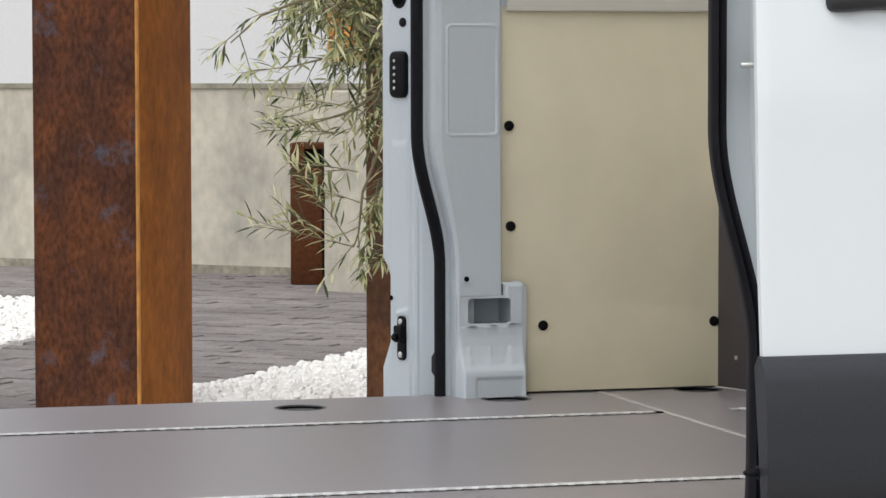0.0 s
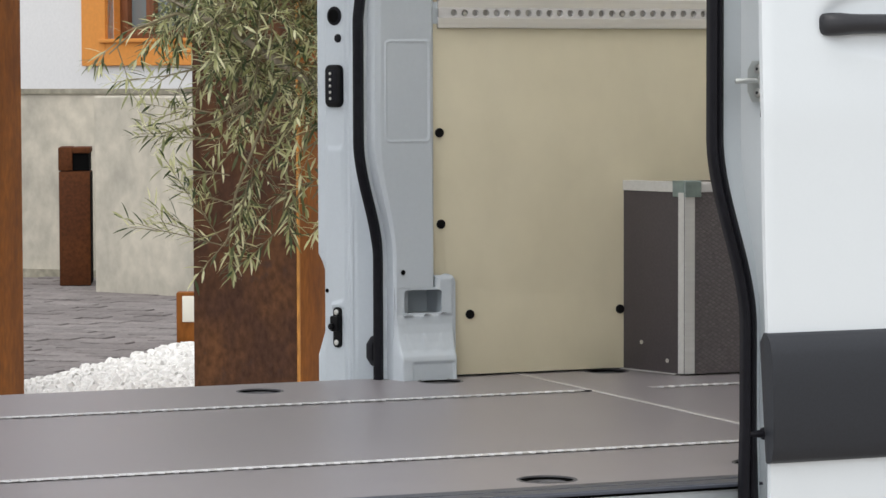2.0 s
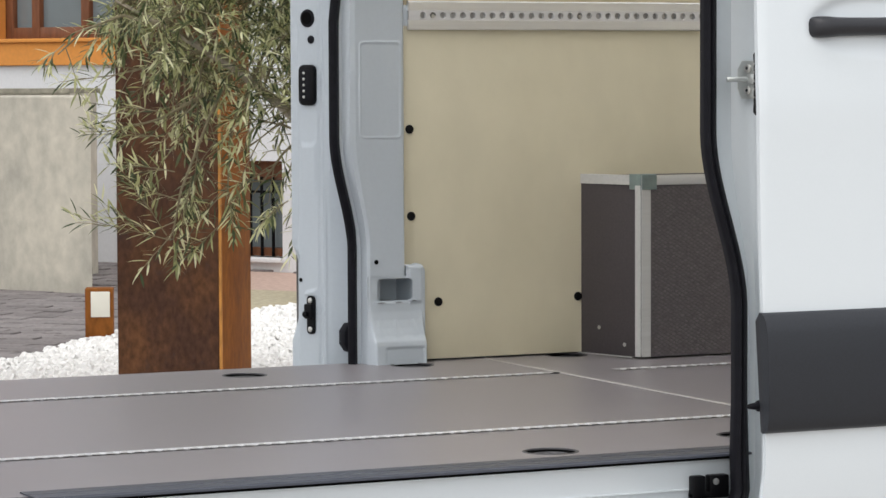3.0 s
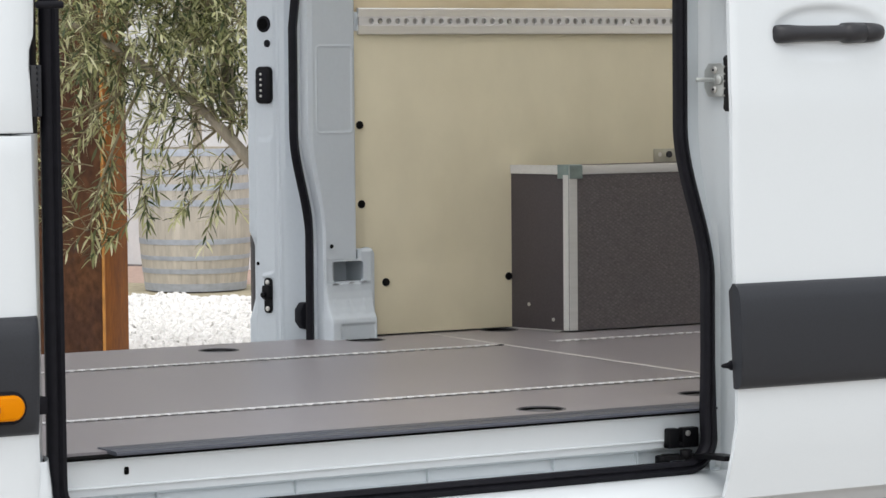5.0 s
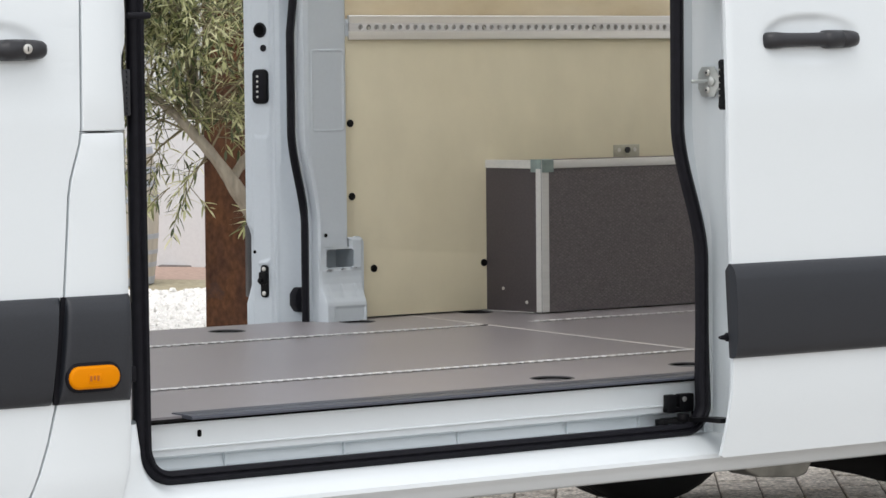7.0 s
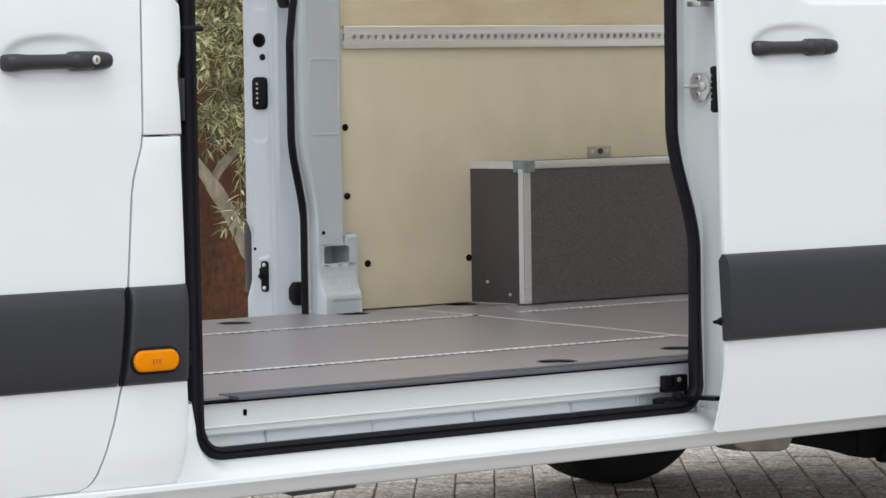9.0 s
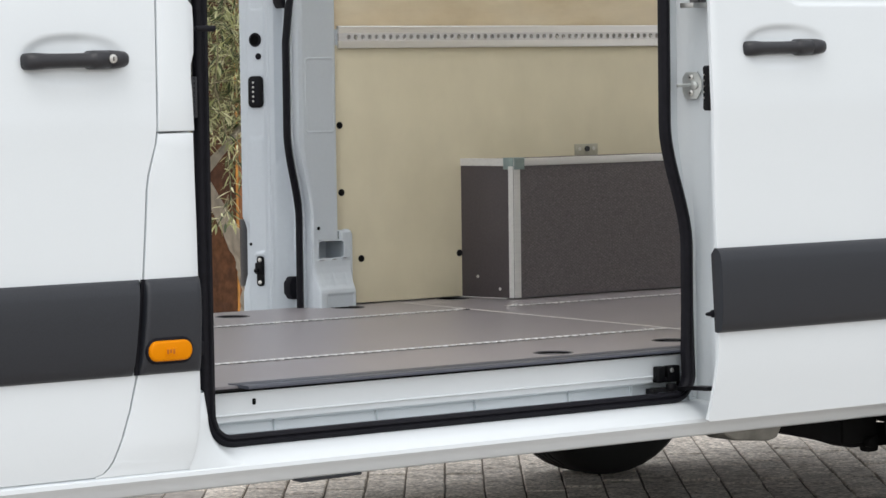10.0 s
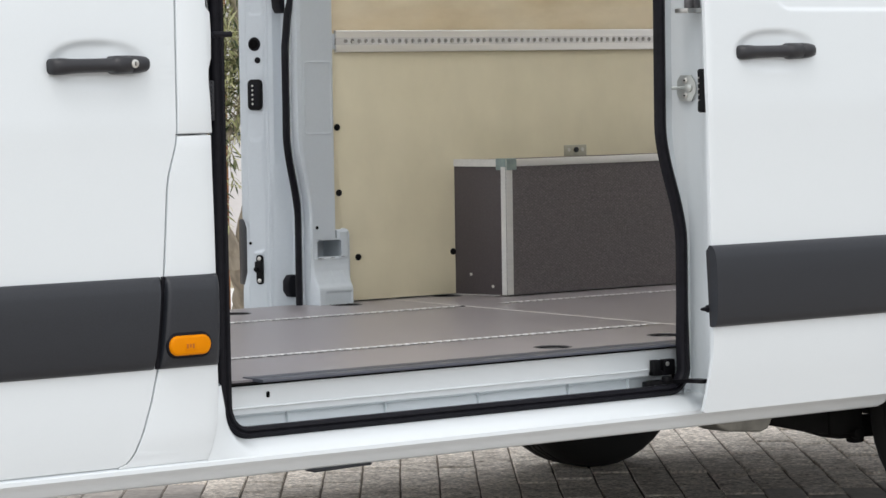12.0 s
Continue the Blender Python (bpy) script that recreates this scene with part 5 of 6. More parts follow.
# litter bin
BINX, BINY = 3.810, 12.901
litter_bin = place("litter_bin", (BINX, BINY, GZ), "rust-brown steel litter bin with a dark slot", "bin")
bmx = Matrix.Translation((BINX, BINY, 0)) @ Matrix.Rotation(radians(-18.3), 4, "Z")
part("bin_body", box(-0.088, 0.088, -0.16, 0.16, GZ, 0.735, 0.006, 2, bmx), RUSTC, litter_bin)
part("bin_hood", join(box(-0.090, -0.010, -0.163, 0.161, 0.739, 0.872, 0.006, 2, bmx), box(-0.0105, 0.090, -0.163, 0.161, 0.838, 0.871, 0.006, 2, bmx)), RUSTC, litter_bin)
part("bin_side", box(0.0885, 0.0905, -0.15, 0.15, GZ + 0.01, 0.73, 0, 2, bmx), HOLE, litter_bin, "dark open side of the bin")
part("bin_slot", box(-0.0095, 0.084, -0.150, 0.14, 0.739, 0.8375, 0, 2, bmx), HOLE, litter_bin)

# low lamp
lamp = place("bollard_lamp", (3.15, 8.68, GZ), "low rust-brown steel bollard lamp with an opal panel", "lamp")
lmx = Matrix.Translation((3.15, 8.68, 0)) @ Matrix.Rotation(radians(-22), 4, "Z")
part("lamp_body", box(-0.062, 0.062, -0.05, 0.05, GZ, 0.332, 0.004, 2, lmx), RUSTB, lamp)
part("lamp_panel", box(-0.036, 0.048, -0.056, -0.049, 0.205, 0.318, 0.002, 2, lmx), LAMP, lamp, "opal white lamp panel")

# gravel beds and paving
def inside(p, poly):
    x, y = p
    c = False
    for (x0, y0), (x1, y1) in zip(poly, poly[1:] + poly[:1]):
        if (y0 > y) != (y1 > y) and x < (x1 - x0) * (y - y0) / (y1 - y0) + x0:
            c = not c
    return c


BED_A = [(0.9, 5.4), (1.2, 6.25), (2.06, 7.33), (3.08, 8.60), (3.45, 9.2), (4.0, 9.60), (4.60, 9.98), (5.2, 9.52), (6.6, 8.45), (7.6, 7.6), (6.0, 5.0), (4.0, 4.4), (1.5, 4.6)]
BED_B = [(0.4, 7.9), (1.55, 9.30), (2.2, 10.4), (2.6, 11.6), (1.95, 11.9), (0.5, 11.9), (-0.6, 9.5)]
for nm, poly in (("gravel_bed", BED_A), ("gravel_bed", BED_B)):
    tagged(part(nm, prism(poly, GZ - 0.02, GZ + 0.012, "z"), BED, smooth=False), "pale gravel fines under white pebbles", "gravel bed", kind="structure")


def pebbles(poly, count, seed, x0, x1, y0, y1):
    """White pebbles: squashed irregular eight-sided lumps, joined."""
    rnd = random.Random(seed)
    verts, faces = [], []
    tries = 0
    while count and tries < 400000:
        tries += 1
        x, y = rnd.uniform(x0, x1), rnd.uniform(y0, y1)
        wob = 0.05 * math.sin(x * 9) + 0.04 * math.sin(y * 13 + 1)
        if not inside((x + wob, y + wob), poly):
            continue
        count -= 1
        s = rnd.uniform(0.011, 0.023)
        sx, sy, sz = s * rnd.uniform(0.8, 1.3), s * rnd.uniform(0.7, 1.1), s * rnd.uniform(0.55, 0.9)
        a = rnd.uniform(0, 6.28)
        base = len(verts)
        zc = GZ + 0.012 + rnd.uniform(-0.2, 0.9) * s
        for k in range(5):
            q = a + k * 1.2566 + rnd.uniform(-0.25, 0.25)
            verts.append((x + sx * math.cos(q), y + sy * math.sin(q), zc + rnd.uniform(-0.3, 0.1) * sz))
        for k in range(4):
            q = a + 0.5 + k * 1.5708 + rnd.uniform(-0.3, 0.3)
            verts.append((x + 0.55 * sx * math.cos(q), y + 0.55 * sy * math.sin(q), zc + sz * rnd.uniform(0.7, 1.05)))
        faces.append([base + 5, base + 6, base + 7, base + 8])
        for k in range(5):
            j = (k + 1) % 5
            faces.append([base + k, base + j, base + 5 + min(k, 3)])
        for k in range(3):
            faces.append([base + k + 1, base + 6 + k, base + 5 + k])
        faces.append([base + 4, base, base + 8])
        faces.append([base, base + 5, base + 8])
    me = bpy.data.meshes.new("pebbles")
    me.from_pydata(verts, [], faces)
    me.update()
    me.materials.append(GRAVEL)
    ob = new("pebbles", me)
    return tagged(ob, "white marble pebbles spread over the bed", "gravel", kind="stuff")


pebbles(BED_A, 30000, 3, 0.9, 7.7, 6.6, 10.5)
pebbles(BED_B, 4500, 4, 0.6, 2.7, 9.0, 12.0)
KSTRIP = [(3.9, 9.5), (4.6, 9.99), (5.2, 9.53), (6.6, 8.46), (8.4, 6.6), (8.6, 6.6), (7.2, 8.9), (5.8, 10.72), (5.3, 11.2), (4.9, 11.8), (4.3, 11.5), (4.2, 10.6)]
KBAND = [(4.9, 11.8), (5.3, 11.2), (5.8, 10.72), (7.2, 8.9), (8.6, 6.6), (10.2, 4.5), (8.0, 8.74), (5.9, 12.73), (5.25, 13.95), (4.9, 13.2)]
tagged(part("kerb_strip", prism(KSTRIP, GZ - 0.05, GZ - 0.008, "z"), SAND, smooth=False), "dry tan earth strip beside the gravel", "ground", kind="structure")
tagged(part("kerb_band", prism(KBAND, GZ - 0.05, GZ - 0.013, "z"), KERB, smooth=False), "pinkish clay paving along the house", "pavement", kind="structure")

# wine barrel used as a planter
def barrel(x, y, h=0.775, rb=0.308, re=0.266):
    bar = place("barrel_planter", (x, y, GZ), "weathered oak wine barrel with dull grey hoops", "barrel")

    def rad(f):
        return re + (rb - re) * math.sin(math.pi * (0.06 + 0.88 * f)) ** 1.0

    n = 22
    for k in range(n):
        b = bmesh.new()
        a0, a1 = 2 * math.pi * (k + 0.006) / n, 2 * math.pi * (k + 0.994) / n
        rows = []
        for f in fine(0, 1, 10):
            r = rad(f)
            rows.append([(x + q * math.cos(a), y + q * math.sin(a), GZ + h * f) for q, a in ((r, a0), (r + 0.002, (a0 + a1) / 2), (r, a1), (r - 0.03, a1), (r - 0.03, a0))])
        part("stave", loft(rows), STAVE, bar, smooth=False)
    for f0, f1 in ((0.0, 0.055), (0.125, 0.16), (0.22, 0.25), (0.33, 0.368), (0.60, 0.645), (0.71, 0.755), (0.81, 0.855), (0.95, 1.0)):
        b = loft([[(x + (rad(f) + o) * math.cos(a), y + (rad(f) + o) * math.sin(a), GZ + h * f) for f, o in ((f0, 0.004), (f1, 0.004), (f1, -0.004), (f0, -0.004))] for a in fine(0, 2 * math.pi, 40)])
        part("hoop", b, HOOP, bar)
    part("barrel_soil", disc((x, y, GZ + h - 0.12), (0, 0, 1), 0.25, 0.05, 24), SAND, bar)
    return bar


barrel(5.272, 10.62)
shrub = place("shrub_stem", (5.29, 10.6, GZ + 0.7), "bare dark stem growing in the barrel", "plant")
part("stem", sweep([(5.29, 10.6, 0.78), (5.28, 10.6, 1.0), (5.25, 10.58, 1.3), (5.2, 10.55, 1.7)], lambda f: ring_section(0.03 - 0.012 * f, 0.03 - 0.012 * f, 8), (0, 1, 0)), BARK, shrub)


# ---- olive tree beside the far side of the van ----
tree = place("olive_tree", (2.62, 3.85, GZ), "grey-green olive tree with a leaning forked trunk", "tree")
rt = random.Random(11)


def limb(name, pts, r0, r1, seed):
    """A tapered, slightly knotted limb through the given points."""
    rk = random.Random(seed)
    ps = [Vector(p) for p in pts]
    path = []
    for i in range(len(ps) - 1):
        p0, p1, p2, p3 = ps[max(i - 1, 0)], ps[i], ps[i + 1], ps[min(i + 2, len(ps) - 1)]
        for k in range(6):
            t = k / 6
            path.append(0.5 * ((2 * p1) + (p2 - p0) * t + (2 * p0 - 5 * p1 + 4 * p2 - p3) * t * t + (3 * p1 - p0 - 3 * p2 + p3) * t ** 3))
    path.append(ps[-1])
    wob = [rk.uniform(0.88, 1.14) for _ in range(len(path))]

    def sec(f):
        i = min(int(f * (len(path) - 1)), len(path) - 1)
        r = (r0 + (r1 - r0) * f) * wob[i]
        return [(r * (1 + 0.12 * math.sin(3 * a + 2 * f)) * math.cos(a), r * (1 + 0.12 * math.sin(2 * a + 5 * f)) * math.sin(a)) for a in [2 * math.pi * k / 12 for k in range(12)]]

    part(name, sweep(path, sec, (0.3, 1, 0.1)), BARK, tree)
    return path


trunk = limb("trunk", [(2.62, 3.85, GZ - 0.05), (2.52, 3.78, 0.35), (2.42, 3.66, 0.54), (2.345, 3.60, 0.70)], 0.095, 0.045, 1)
limb_a = limb("limb", [(2.335, 3.60, 0.64), (2.28, 3.60, 0.75), (2.215, 3.60, 0.856), (2.15, 3.62, 0.965), (2.08, 3.66, 1.07), (2.0, 3.72, 1.17), (1.87, 3.80, 1.29), (1.72, 3.9, 1.40), (1.6, 4.0, 1.48)], 0.032, 0.003, 2)
limb_b = limb("limb", [(2.35, 3.60, 0.68), (2.385, 3.60, 0.86), (2.43, 3.62, 1.05), (2.46, 3.7, 1.35), (2.40, 3.8, 1.75), (2.3, 3.9, 2.2)], 0.034, 0.012, 3)
limb_c = limb("limb", [(2.165, 3.62, 0.94), (2.22, 3.63, 1.0), (2.31, 3.66, 1.07), (2.55, 3.8, 1.25), (2.7, 3.9, 1.5)], 0.018, 0.008, 4)
limb_d = limb("limb", [(2.08, 3.70, 1.14), (2.10, 3.78, 1.4), (2.0, 3.9, 1.75), (1.9, 4.0, 2.2)], 0.020, 0.009, 5)

leaf_v, leaf_f = [], []
twig_paths = []


def leaf(p, d, up, L, w):
    """One narrow folded olive leaf of six points."""
    s = d.cross(up)
    if s.length < 1e-4:
        s = Vector((1, 0, 0))
    s.normalize()
    n = s.cross(d).normalized()
    k = len(leaf_v)
    c1, c2 = p + d * L * 0.35 + n * L * 0.03, p + d * L * 0.7 + n * L * 0.02
    leaf_v.extend([tuple(p), tuple(c1 + s * w), tuple(c1 - s * w), tuple(c2 + s * w * 0.8), tuple(c2 - s * w * 0.8), tuple(p + d * L - n * L * 0.04)])
    leaf_f.extend([(k, k + 2, k + 1), (k + 1, k + 2, k + 4, k + 3), (k + 3, k + 4, k + 5)])


def spray(start, direction, length, droop, rnd, density=1.0, size=1.0):
    """A drooping leafy twig with opposite pairs of leaves."""
    p, d = Vector(start), Vector(direction).normalized()
    path = [p.copy()]
    n = max(int(length / 0.019 * density), 4)
    side = rnd.uniform(0, 6.28)
    for i in range(n):
        f = i / n
        d = (d + Vector((rnd.uniform(-0.10, 0.10), rnd.uniform(-0.10, 0.10), -droop * 0.055 + rnd.uniform(-0.06, 0.06)))).normalized()
        p = p + d * length / n
        path.append(p.copy())
        if f < 0.08:
            continue
        side += 1.57 + rnd.uniform(-0.4, 0.4)
        ax = d.orthogonal().normalized()
        ax.rotate(Matrix.Rotation(side, 3, d))
        for sgn in (1, -1):
            if rnd.random() < 0.1:
                continue
            ld = (d * rnd.uniform(0.5, 1.0) + ax * sgn * rnd.uniform(0.5, 0.9) + Vector((0, 0, rnd.uniform(-0.15, 0.3)))).normalized()
            leaf(p, ld, Vector((rnd.uniform(-0.6, 0.6), rnd.uniform(-0.6, 0.6), 1)), rnd.uniform(0.046, 0.078) * size * (1.1 - 0.35 * f), rnd.uniform(0.0028, 0.0046) * size)
    leaf(p, d, Vector((0, 0, 1)), 0.045 * size, 0.005)
    twig_paths.append(path)
    return path


def bough(pts, r, sprays, reach, rnd, droop=1.0):
    """A branchlet with leafy twigs along it."""
    ps = [Vector(p) for p in pts]
    path = []
    for a, c in zip(ps, ps[1:]):
        path += [a.lerp(c, k / 5) for k in range(5)]
    path.append(ps[-1])
    part("branchlet", sweep(path, lambda f: ring_section(r * (1 - 0.7 * f), r * (1 - 0.7 * f), 6), (0.2, 1, 0.15)), TWIG, tree)
    for k in range(sprays):
        f = rnd.uniform(0.12, 1.0)
        i = min(int(f * (len(path) - 1)), len(path) - 2)
        q = path[i].lerp(path[i + 1], rnd.random())
        t = (path[i + 1] - path[i]).normalized()
        dirn = t * 0.7 + Vector((rnd.uniform(-1, 1), rnd.uniform(-1, 1), rnd.uniform(-0.7, 0.7)))
        spray(q, dirn, reach * rnd.uniform(0.6, 1.15), droop * rnd.uniform(0.5, 1.5), rnd)


def twig_to(a, c, n=1, droop=0.9):
    """A leafy twig that leads from one point to another, with a few side shoots."""
    a, c = Vector(a), Vector(c)
    d = c - a
    spray(a, d + Vector((0, 0, d.length * 0.28 * droop)), d.length * 1.05, droop, rt, 1.35)
    for k in range(n):
        q = a.lerp(c, rt.uniform(0.1, 0.7))
        spray(q, d.normalized() + Vector((rt.uniform(-0.6, 0.6), rt.uniform(-0.6, 0.6), rt.uniform(-0.4, 0.6))), d.length * rt.uniform(0.3, 0.5), 0.5, rt)


# low boughs that hang from the front corner of the crown
bough([(1.87, 3.80, 1.29), (1.82, 3.86, 1.15), (1.75, 3.90, 0.95), (1.765, 4.0, 0.84), (1.755, 4.01, 0.805)], 0.0055, 5, 0.13, rt)
bough([(1.95, 3.82, 1.28), (1.92, 3.95, 1.12), (1.93, 4.0, 0.95), (1.915, 4.0, 0.85)], 0.005, 6, 0.13, rt)
bough([(1.72, 3.9, 1.40), (1.62, 4.0, 1.44), (1.52, 4.04, 1.40), (1.44, 4.04, 1.33)], 0.006, 3, 0.12, rt)
bough([(1.80, 3.86, 1.34), (1.72, 4.0, 1.30), (1.62, 4.12, 1.27)], 0.006, 4, 0.14, rt)
bough([(1.82, 3.88, 1.22), (1.74, 4.02, 1.15), (1.66, 4.1, 1.12)], 0.006, 5, 0.13, rt)
bough([(2.06, 3.70, 1.12), (2.04, 3.85, 1.05), (2.0, 3.98, 0.93)], 0.006, 6, 0.13, rt)
bough([(2.12, 3.66, 1.04), (2.09, 3.70, 0.98), (2.05, 3.70, 0.90)], 0.005, 4, 0.10, rt)
# long lone twigs
for a, c, n in (((1.755, 4.01, 0.805), (1.50, 4.085, 0.866), 2), ((1.735, 3.98, 0.82), (1.56, 3.92, 1.039), 2), ((1.915, 4.0, 0.85), (1.79, 4.03, 0.737), 2), ((1.66, 4.1, 1.12), (1.56, 4.15, 1.095), 1), ((1.62, 4.12, 1.27), (1.50, 4.2, 1.255), 1), ((1.46, 4.04, 1.36), (1.395, 4.04, 1.305), 1),
                ((1.82, 4.0, 0.98), (1.785, 4.0, 0.757), 1), ((1.84, 4.0, 1.05), (1.82, 4.02, 0.88), 2), ((1.98, 4.0, 0.98), (1.955, 4.0, 0.85), 2), ((2.07, 3.7, 1.0), (2.012, 3.7, 0.775), 2), ((2.12, 3.98, 1.02), (2.085, 4.0, 0.87), 2), ((2.18, 3.8, 1.0), (2.12, 3.9, 0.90), 1), ((2.0, 3.72, 0.92), (1.885, 3.7, 0.85), 2), ((1.9, 4.1, 1.02), (1.83, 4.1, 0.90), 2), ((2.2, 3.5, 1.02), (2.135, 3.4, 0.82), 2), ((2.3, 3.6, 0.88), (2.25, 3.68, 0.80), 1), ((2.24, 3.5, 1.1), (2.2, 3.45, 0.95), 2)):
    twig_to(a, c, n, 0.0 if a[2] < 0.86 and a[0] < 1.93 else 0.2 if a[0] < 1.67 else 0.9)
for a, c in (((1.74, 4.0, 1.10), (1.59, 4.2, 1.09)), ((1.75, 3.95, 1.0), (1.61, 4.05, 1.03)), ((1.72, 4.0, 1.17), (1.55, 4.2, 1.18)), ((1.76, 3.95, 0.92), (1.63, 4.0, 0.96)), ((1.70, 4.0, 0.83), (1.58, 4.05, 0.90))):
    twig_to(a, c, 2, 0.2)
# crown: boughs that end throughout an uneven ellipsoid, thinner towards its underside
limbs = limb_a[20:] + limb_d[6:16] + limb_b[14:24] + limb_c[10:]
for k in range(120):
    while True:
        g = Vector((rt.uniform(-1, 1), rt.uniform(-1, 1), rt.uniform(-1, 1)))
        if g.length < 1:
            break
    e = Vector((2.12 + 0.56 * g.x, 3.88 + 0.46 * g.y, 1.42 + 0.40 * g.z))
    if e.z < 1.06 + 0.30 * max(1.9 - e.x, 0) + 0.2 * max(e.x - 2.15, 0):
        continue
    if e.x > 1.98 and e.z < 1.38 and rt.random() < 0.78:
        continue
    q = min(limbs, key=lambda p: (p - e).length + rt.uniform(0, 0.3))
    m = q.lerp(e, 0.55) + Vector((0, 0, 0.06))
    bough([q, m, e], 0.0045, 9, 0.17, rt)
# tassels under the crown
for x, y, z, n in ((1.80, 4.1, 1.05, 6), (1.88, 4.2, 1.0, 7), (1.94, 4.1, 1.0, 7), (1.76, 4.0, 1.08, 6), (2.0, 4.05, 1.0, 6), (1.90, 3.9, 1.05, 6), (2.14, 3.8, 1.0, 6), (2.24, 3.7, 1.0, 6), (2.28, 3.55, 1.0, 5), (2.2, 3.5, 1.02, 5), (1.95, 3.65, 1.15, 7), (2.15, 3.5, 1.15, 7), (1.85, 3.75, 1.15, 7)):
    q = Vector((x + rt.uniform(-0.06, 0.06), y, z + 0.25))
    bough([min(limbs, key=lambda p: (p - q).length), q, Vector((x, y, z + 0.05))], 0.0045, n - 2, 0.13, rt, 1.2)
# shoots round the forking limbs at the back of the crown
rl = random.Random(77)
for k in range(16):
    e = Vector((rl.uniform(2.10, 2.50), rl.uniform(3.55, 4.05), rl.uniform(1.10, 1.40)))
    q = min(limbs, key=lambda p: (p - e).length)
    bough([q, q.lerp(e, 0.5) + Vector((0, 0, 0.04)), e], 0.004, 7, 0.13, rl)
me = bpy.data.meshes.new("foliage")
me.from_pydata(leaf_v, [], leaf_f)
me.update()
me.materials.append(LEAF)
fol = new("foliage", me)
fol.parent = tree
fol.location = -tree.location
tagged(fol, "narrow silvery green olive leaves", kind="stuff")
tb = bmesh.new()
for path in twig_paths:
    rows = []
    for i, p in enumerate(path[::2]):
        r = 0.0022 * (1 - 0.6 * i / max(len(path[::2]) - 1, 1))
        rows.append([tb.verts.new(p + Vector((r * math.cos(q), r * math.sin(q) * 0.7, r * math.sin(q)))) for q in (0, 2.09, 4.19)])
    for r0, r1 in zip(rows, rows[1:]):
        for k in range(3):
            tb.faces.new((r0[k], r0[(k + 1) % 3], r1[(k + 1) % 3], r1[k]))
tagged(part("twig_spray", tb, TWIG, tree), kind="stuff")

# ---- paving ----
tagged(part("paving_bed", box(-7.1, 8.1, -8.1, 4.6, GZ - 0.019, GV - 0.006), JOINT, smooth=False), "sandy bed between the paving blocks", "ground", kind="structure")
PA = radians(-126.3)
PD, PC = Vector((math.cos(PA), math.sin(PA), 0)), Vector((-math.sin(PA), math.cos(PA), 0))


def paver_mesh(L, w, h, name):
    b = box(-L / 2, L / 2, -w / 2, w / 2, -h, 0)
    es = [e for e in b.edges if all(v.co.z > -1e-6 for v in e.verts)]
    bmesh.ops.bevel(b, geom=es, offset=0.0025, segments=1, affect="EDGES")
    me = bpy.data.meshes.new(name)
    b.to_mesh(me)
    b.free()
    me.materials.append(PAVE)
    return me


pavement = place("pavement", (0, 0, 0), "grey concrete block paving in running bond", "pavement")
pavement["kind"] = "structure"
PL, PW = 0.197, 0.1128
rp = random.Random(5)
cells = []
for i in range(-120, 140):
    for j in range(-90, 90):
        p = PC * (0.527 + PW * (i + 0.5)) + PD * (-2.53 + PL * (j + 0.5 + (0.5 if i % 2 else 0.0) + 0.06 * ((i * 7) % 3)))
        if -7.0 < p.x < 8.0 and -8.0 < p.y < 4.5:
            cells.append(p)
near_cells = [p for p in cells if 1.2 < p.x < 3.9 and 0.9 < p.y < 3.1]
near_cells.sort(key=lambda p: (p - Vector((2.6, 1.9, 0))).length)
near_set = set(id(p) for p in near_cells[:300])
shared = [paver_mesh(PL - 0.0035 - 0.0015 * k, PW - 0.0045 - 0.001 * k, 0.06, "paver") for k in range(3)]
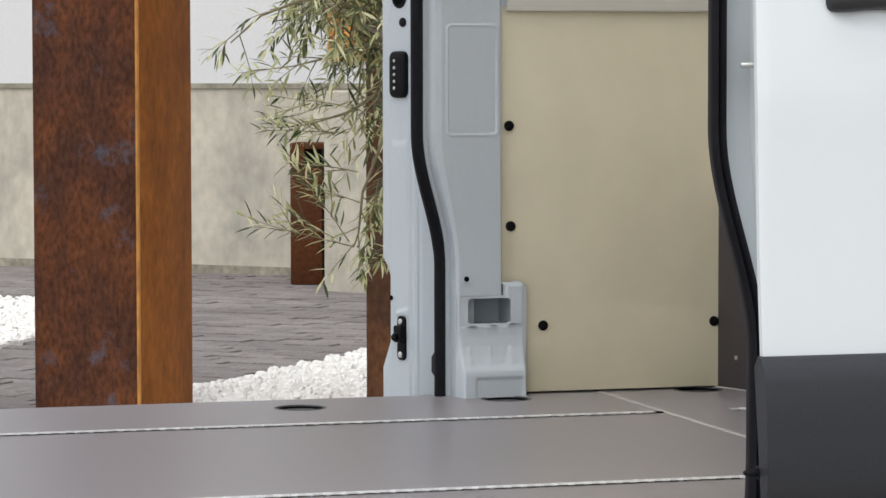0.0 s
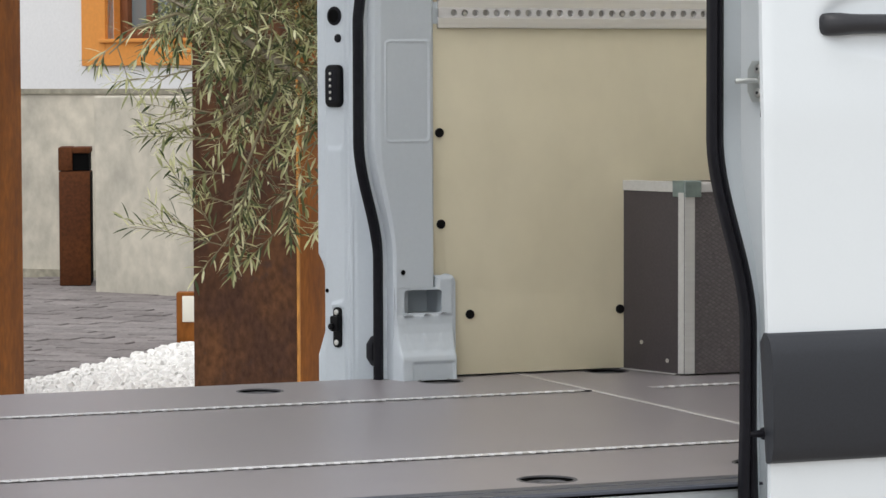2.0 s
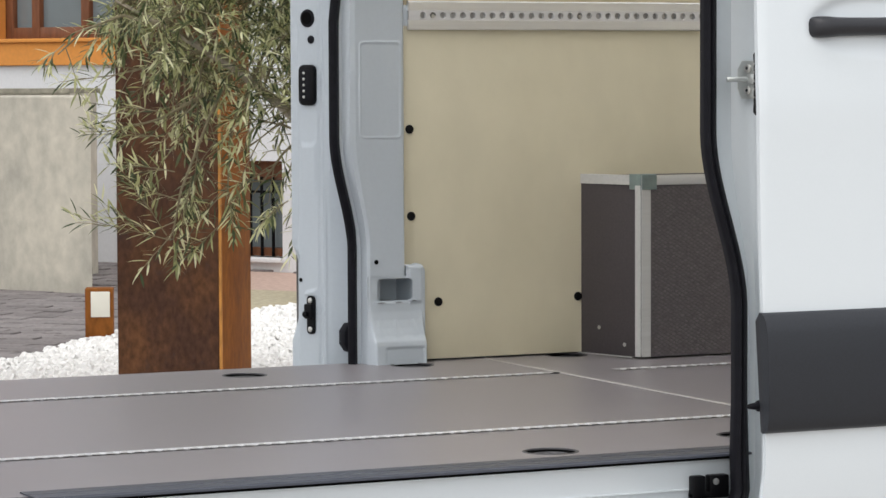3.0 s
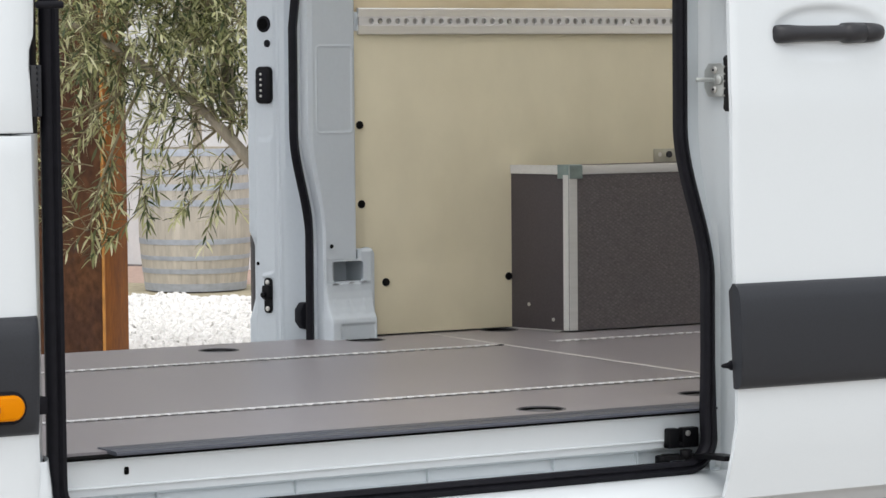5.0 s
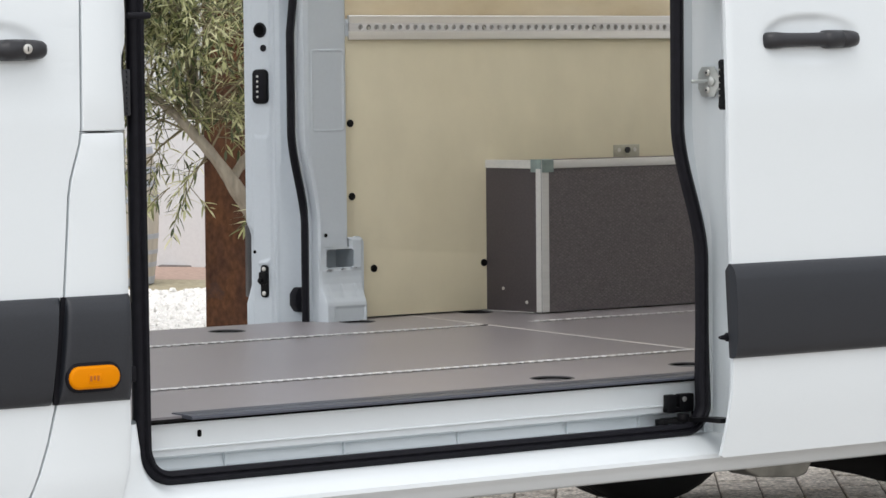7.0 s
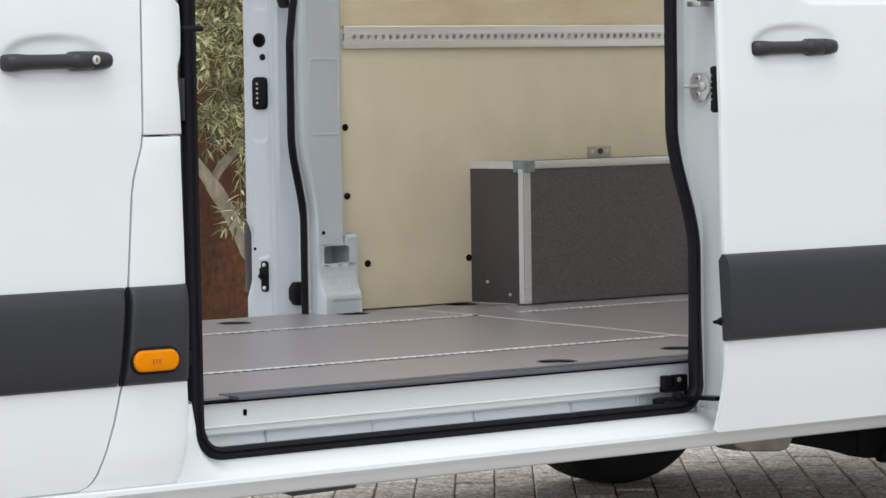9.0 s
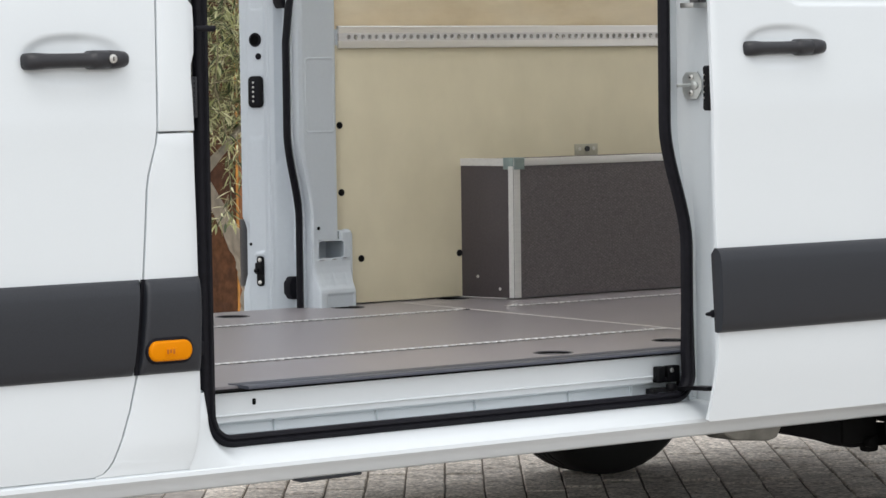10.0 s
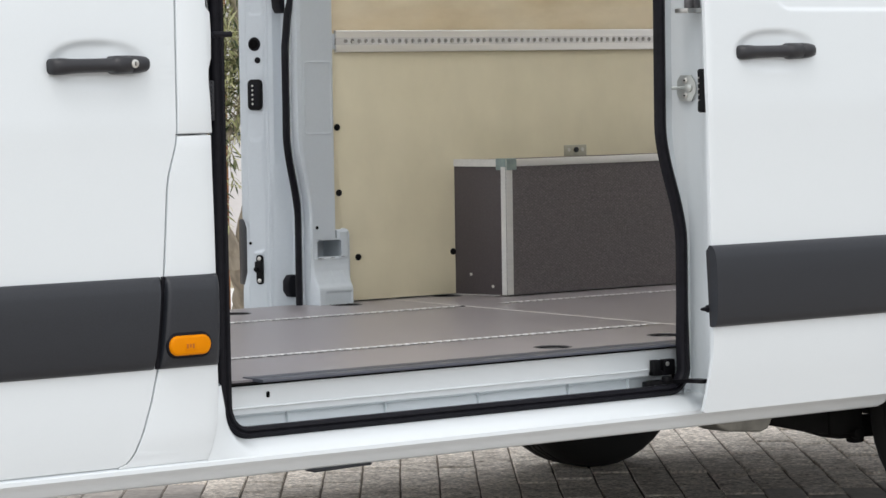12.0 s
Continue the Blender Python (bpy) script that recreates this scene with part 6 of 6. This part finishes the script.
ang = math.atan2(PD.y, PD.x)
proto = [v.co.copy() for v in shared[0].vertices]
pfaces = [list(f.vertices) for f in shared[0].polygons]


def rest_mesh(points, name, mat, turn, sx=1.0, sy=1.0, dz=0.004, seed=9, level=GZ):
    rk = random.Random(seed)
    V, F = [], []
    for p in points:
        rot = Matrix.Rotation(turn + rk.uniform(-0.01, 0.01), 3, "Z")
        k = len(V)
        z = level + rk.uniform(-dz, dz * 0.5)
        for c in proto:
            q = rot @ Vector((c.x * sx, c.y * sy, c.z))
            V.append((p.x + q.x, p.y + q.y, z + q.z))
        F.extend([[k + i for i in f] for f in pfaces])
    m2 = bpy.data.meshes.new(name)
    m2.from_pydata(V, [], F)
    m2.update()
    m2.materials.append(mat)
    return m2


ob = new("paver_field", rest_mesh([p for p in cells if id(p) not in near_set], "paver_field", PAVES, ang, level=GV))
ob.parent = pavement
tagged(ob, "grey concrete paving blocks", kind="stuff")
# forecourt paving beyond the gravel
far = []
for i in range(-10, 90):
    for j in range(-20, 40):
        p = Vector((1.0, 7.0, 0)) + Vector((0.72, -0.69, 0)) * (0.22 * (j + (0.5 if i % 2 else 0))) + Vector((0.69, 0.72, 0)) * (0.115 * i)
        if 0.0 < p.x < 7.5 and 7.0 < p.y < 16.5 and not inside((p.x, p.y), BED_A) and not inside((p.x, p.y), BED_B) and not inside((p.x, p.y), KSTRIP) and not inside((p.x, p.y), KBAND) and (p.y < 13.2 or p.x < 6.0):
            far.append(p)
ob = new("paver_field", rest_mesh(far, "paver_field", PAVEF, math.atan2(-0.69, 0.72), 0.22 / PL, 0.115 / PW, 0.006, 21))
ob.parent = pavement
tagged(ob, "grey paving blocks with pale worn patches", kind="stuff")
for p in cells:
    if id(p) in near_set:
        o = new("paver", rp.choice(shared))
        o.parent = pavement
        o.location = (p.x, p.y, GV + rp.uniform(-0.004, 0.002))
        o.rotation_euler = (rp.uniform(-0.008, 0.008), rp.uniform(-0.008, 0.008), ang + rp.uniform(-0.012, 0.012))
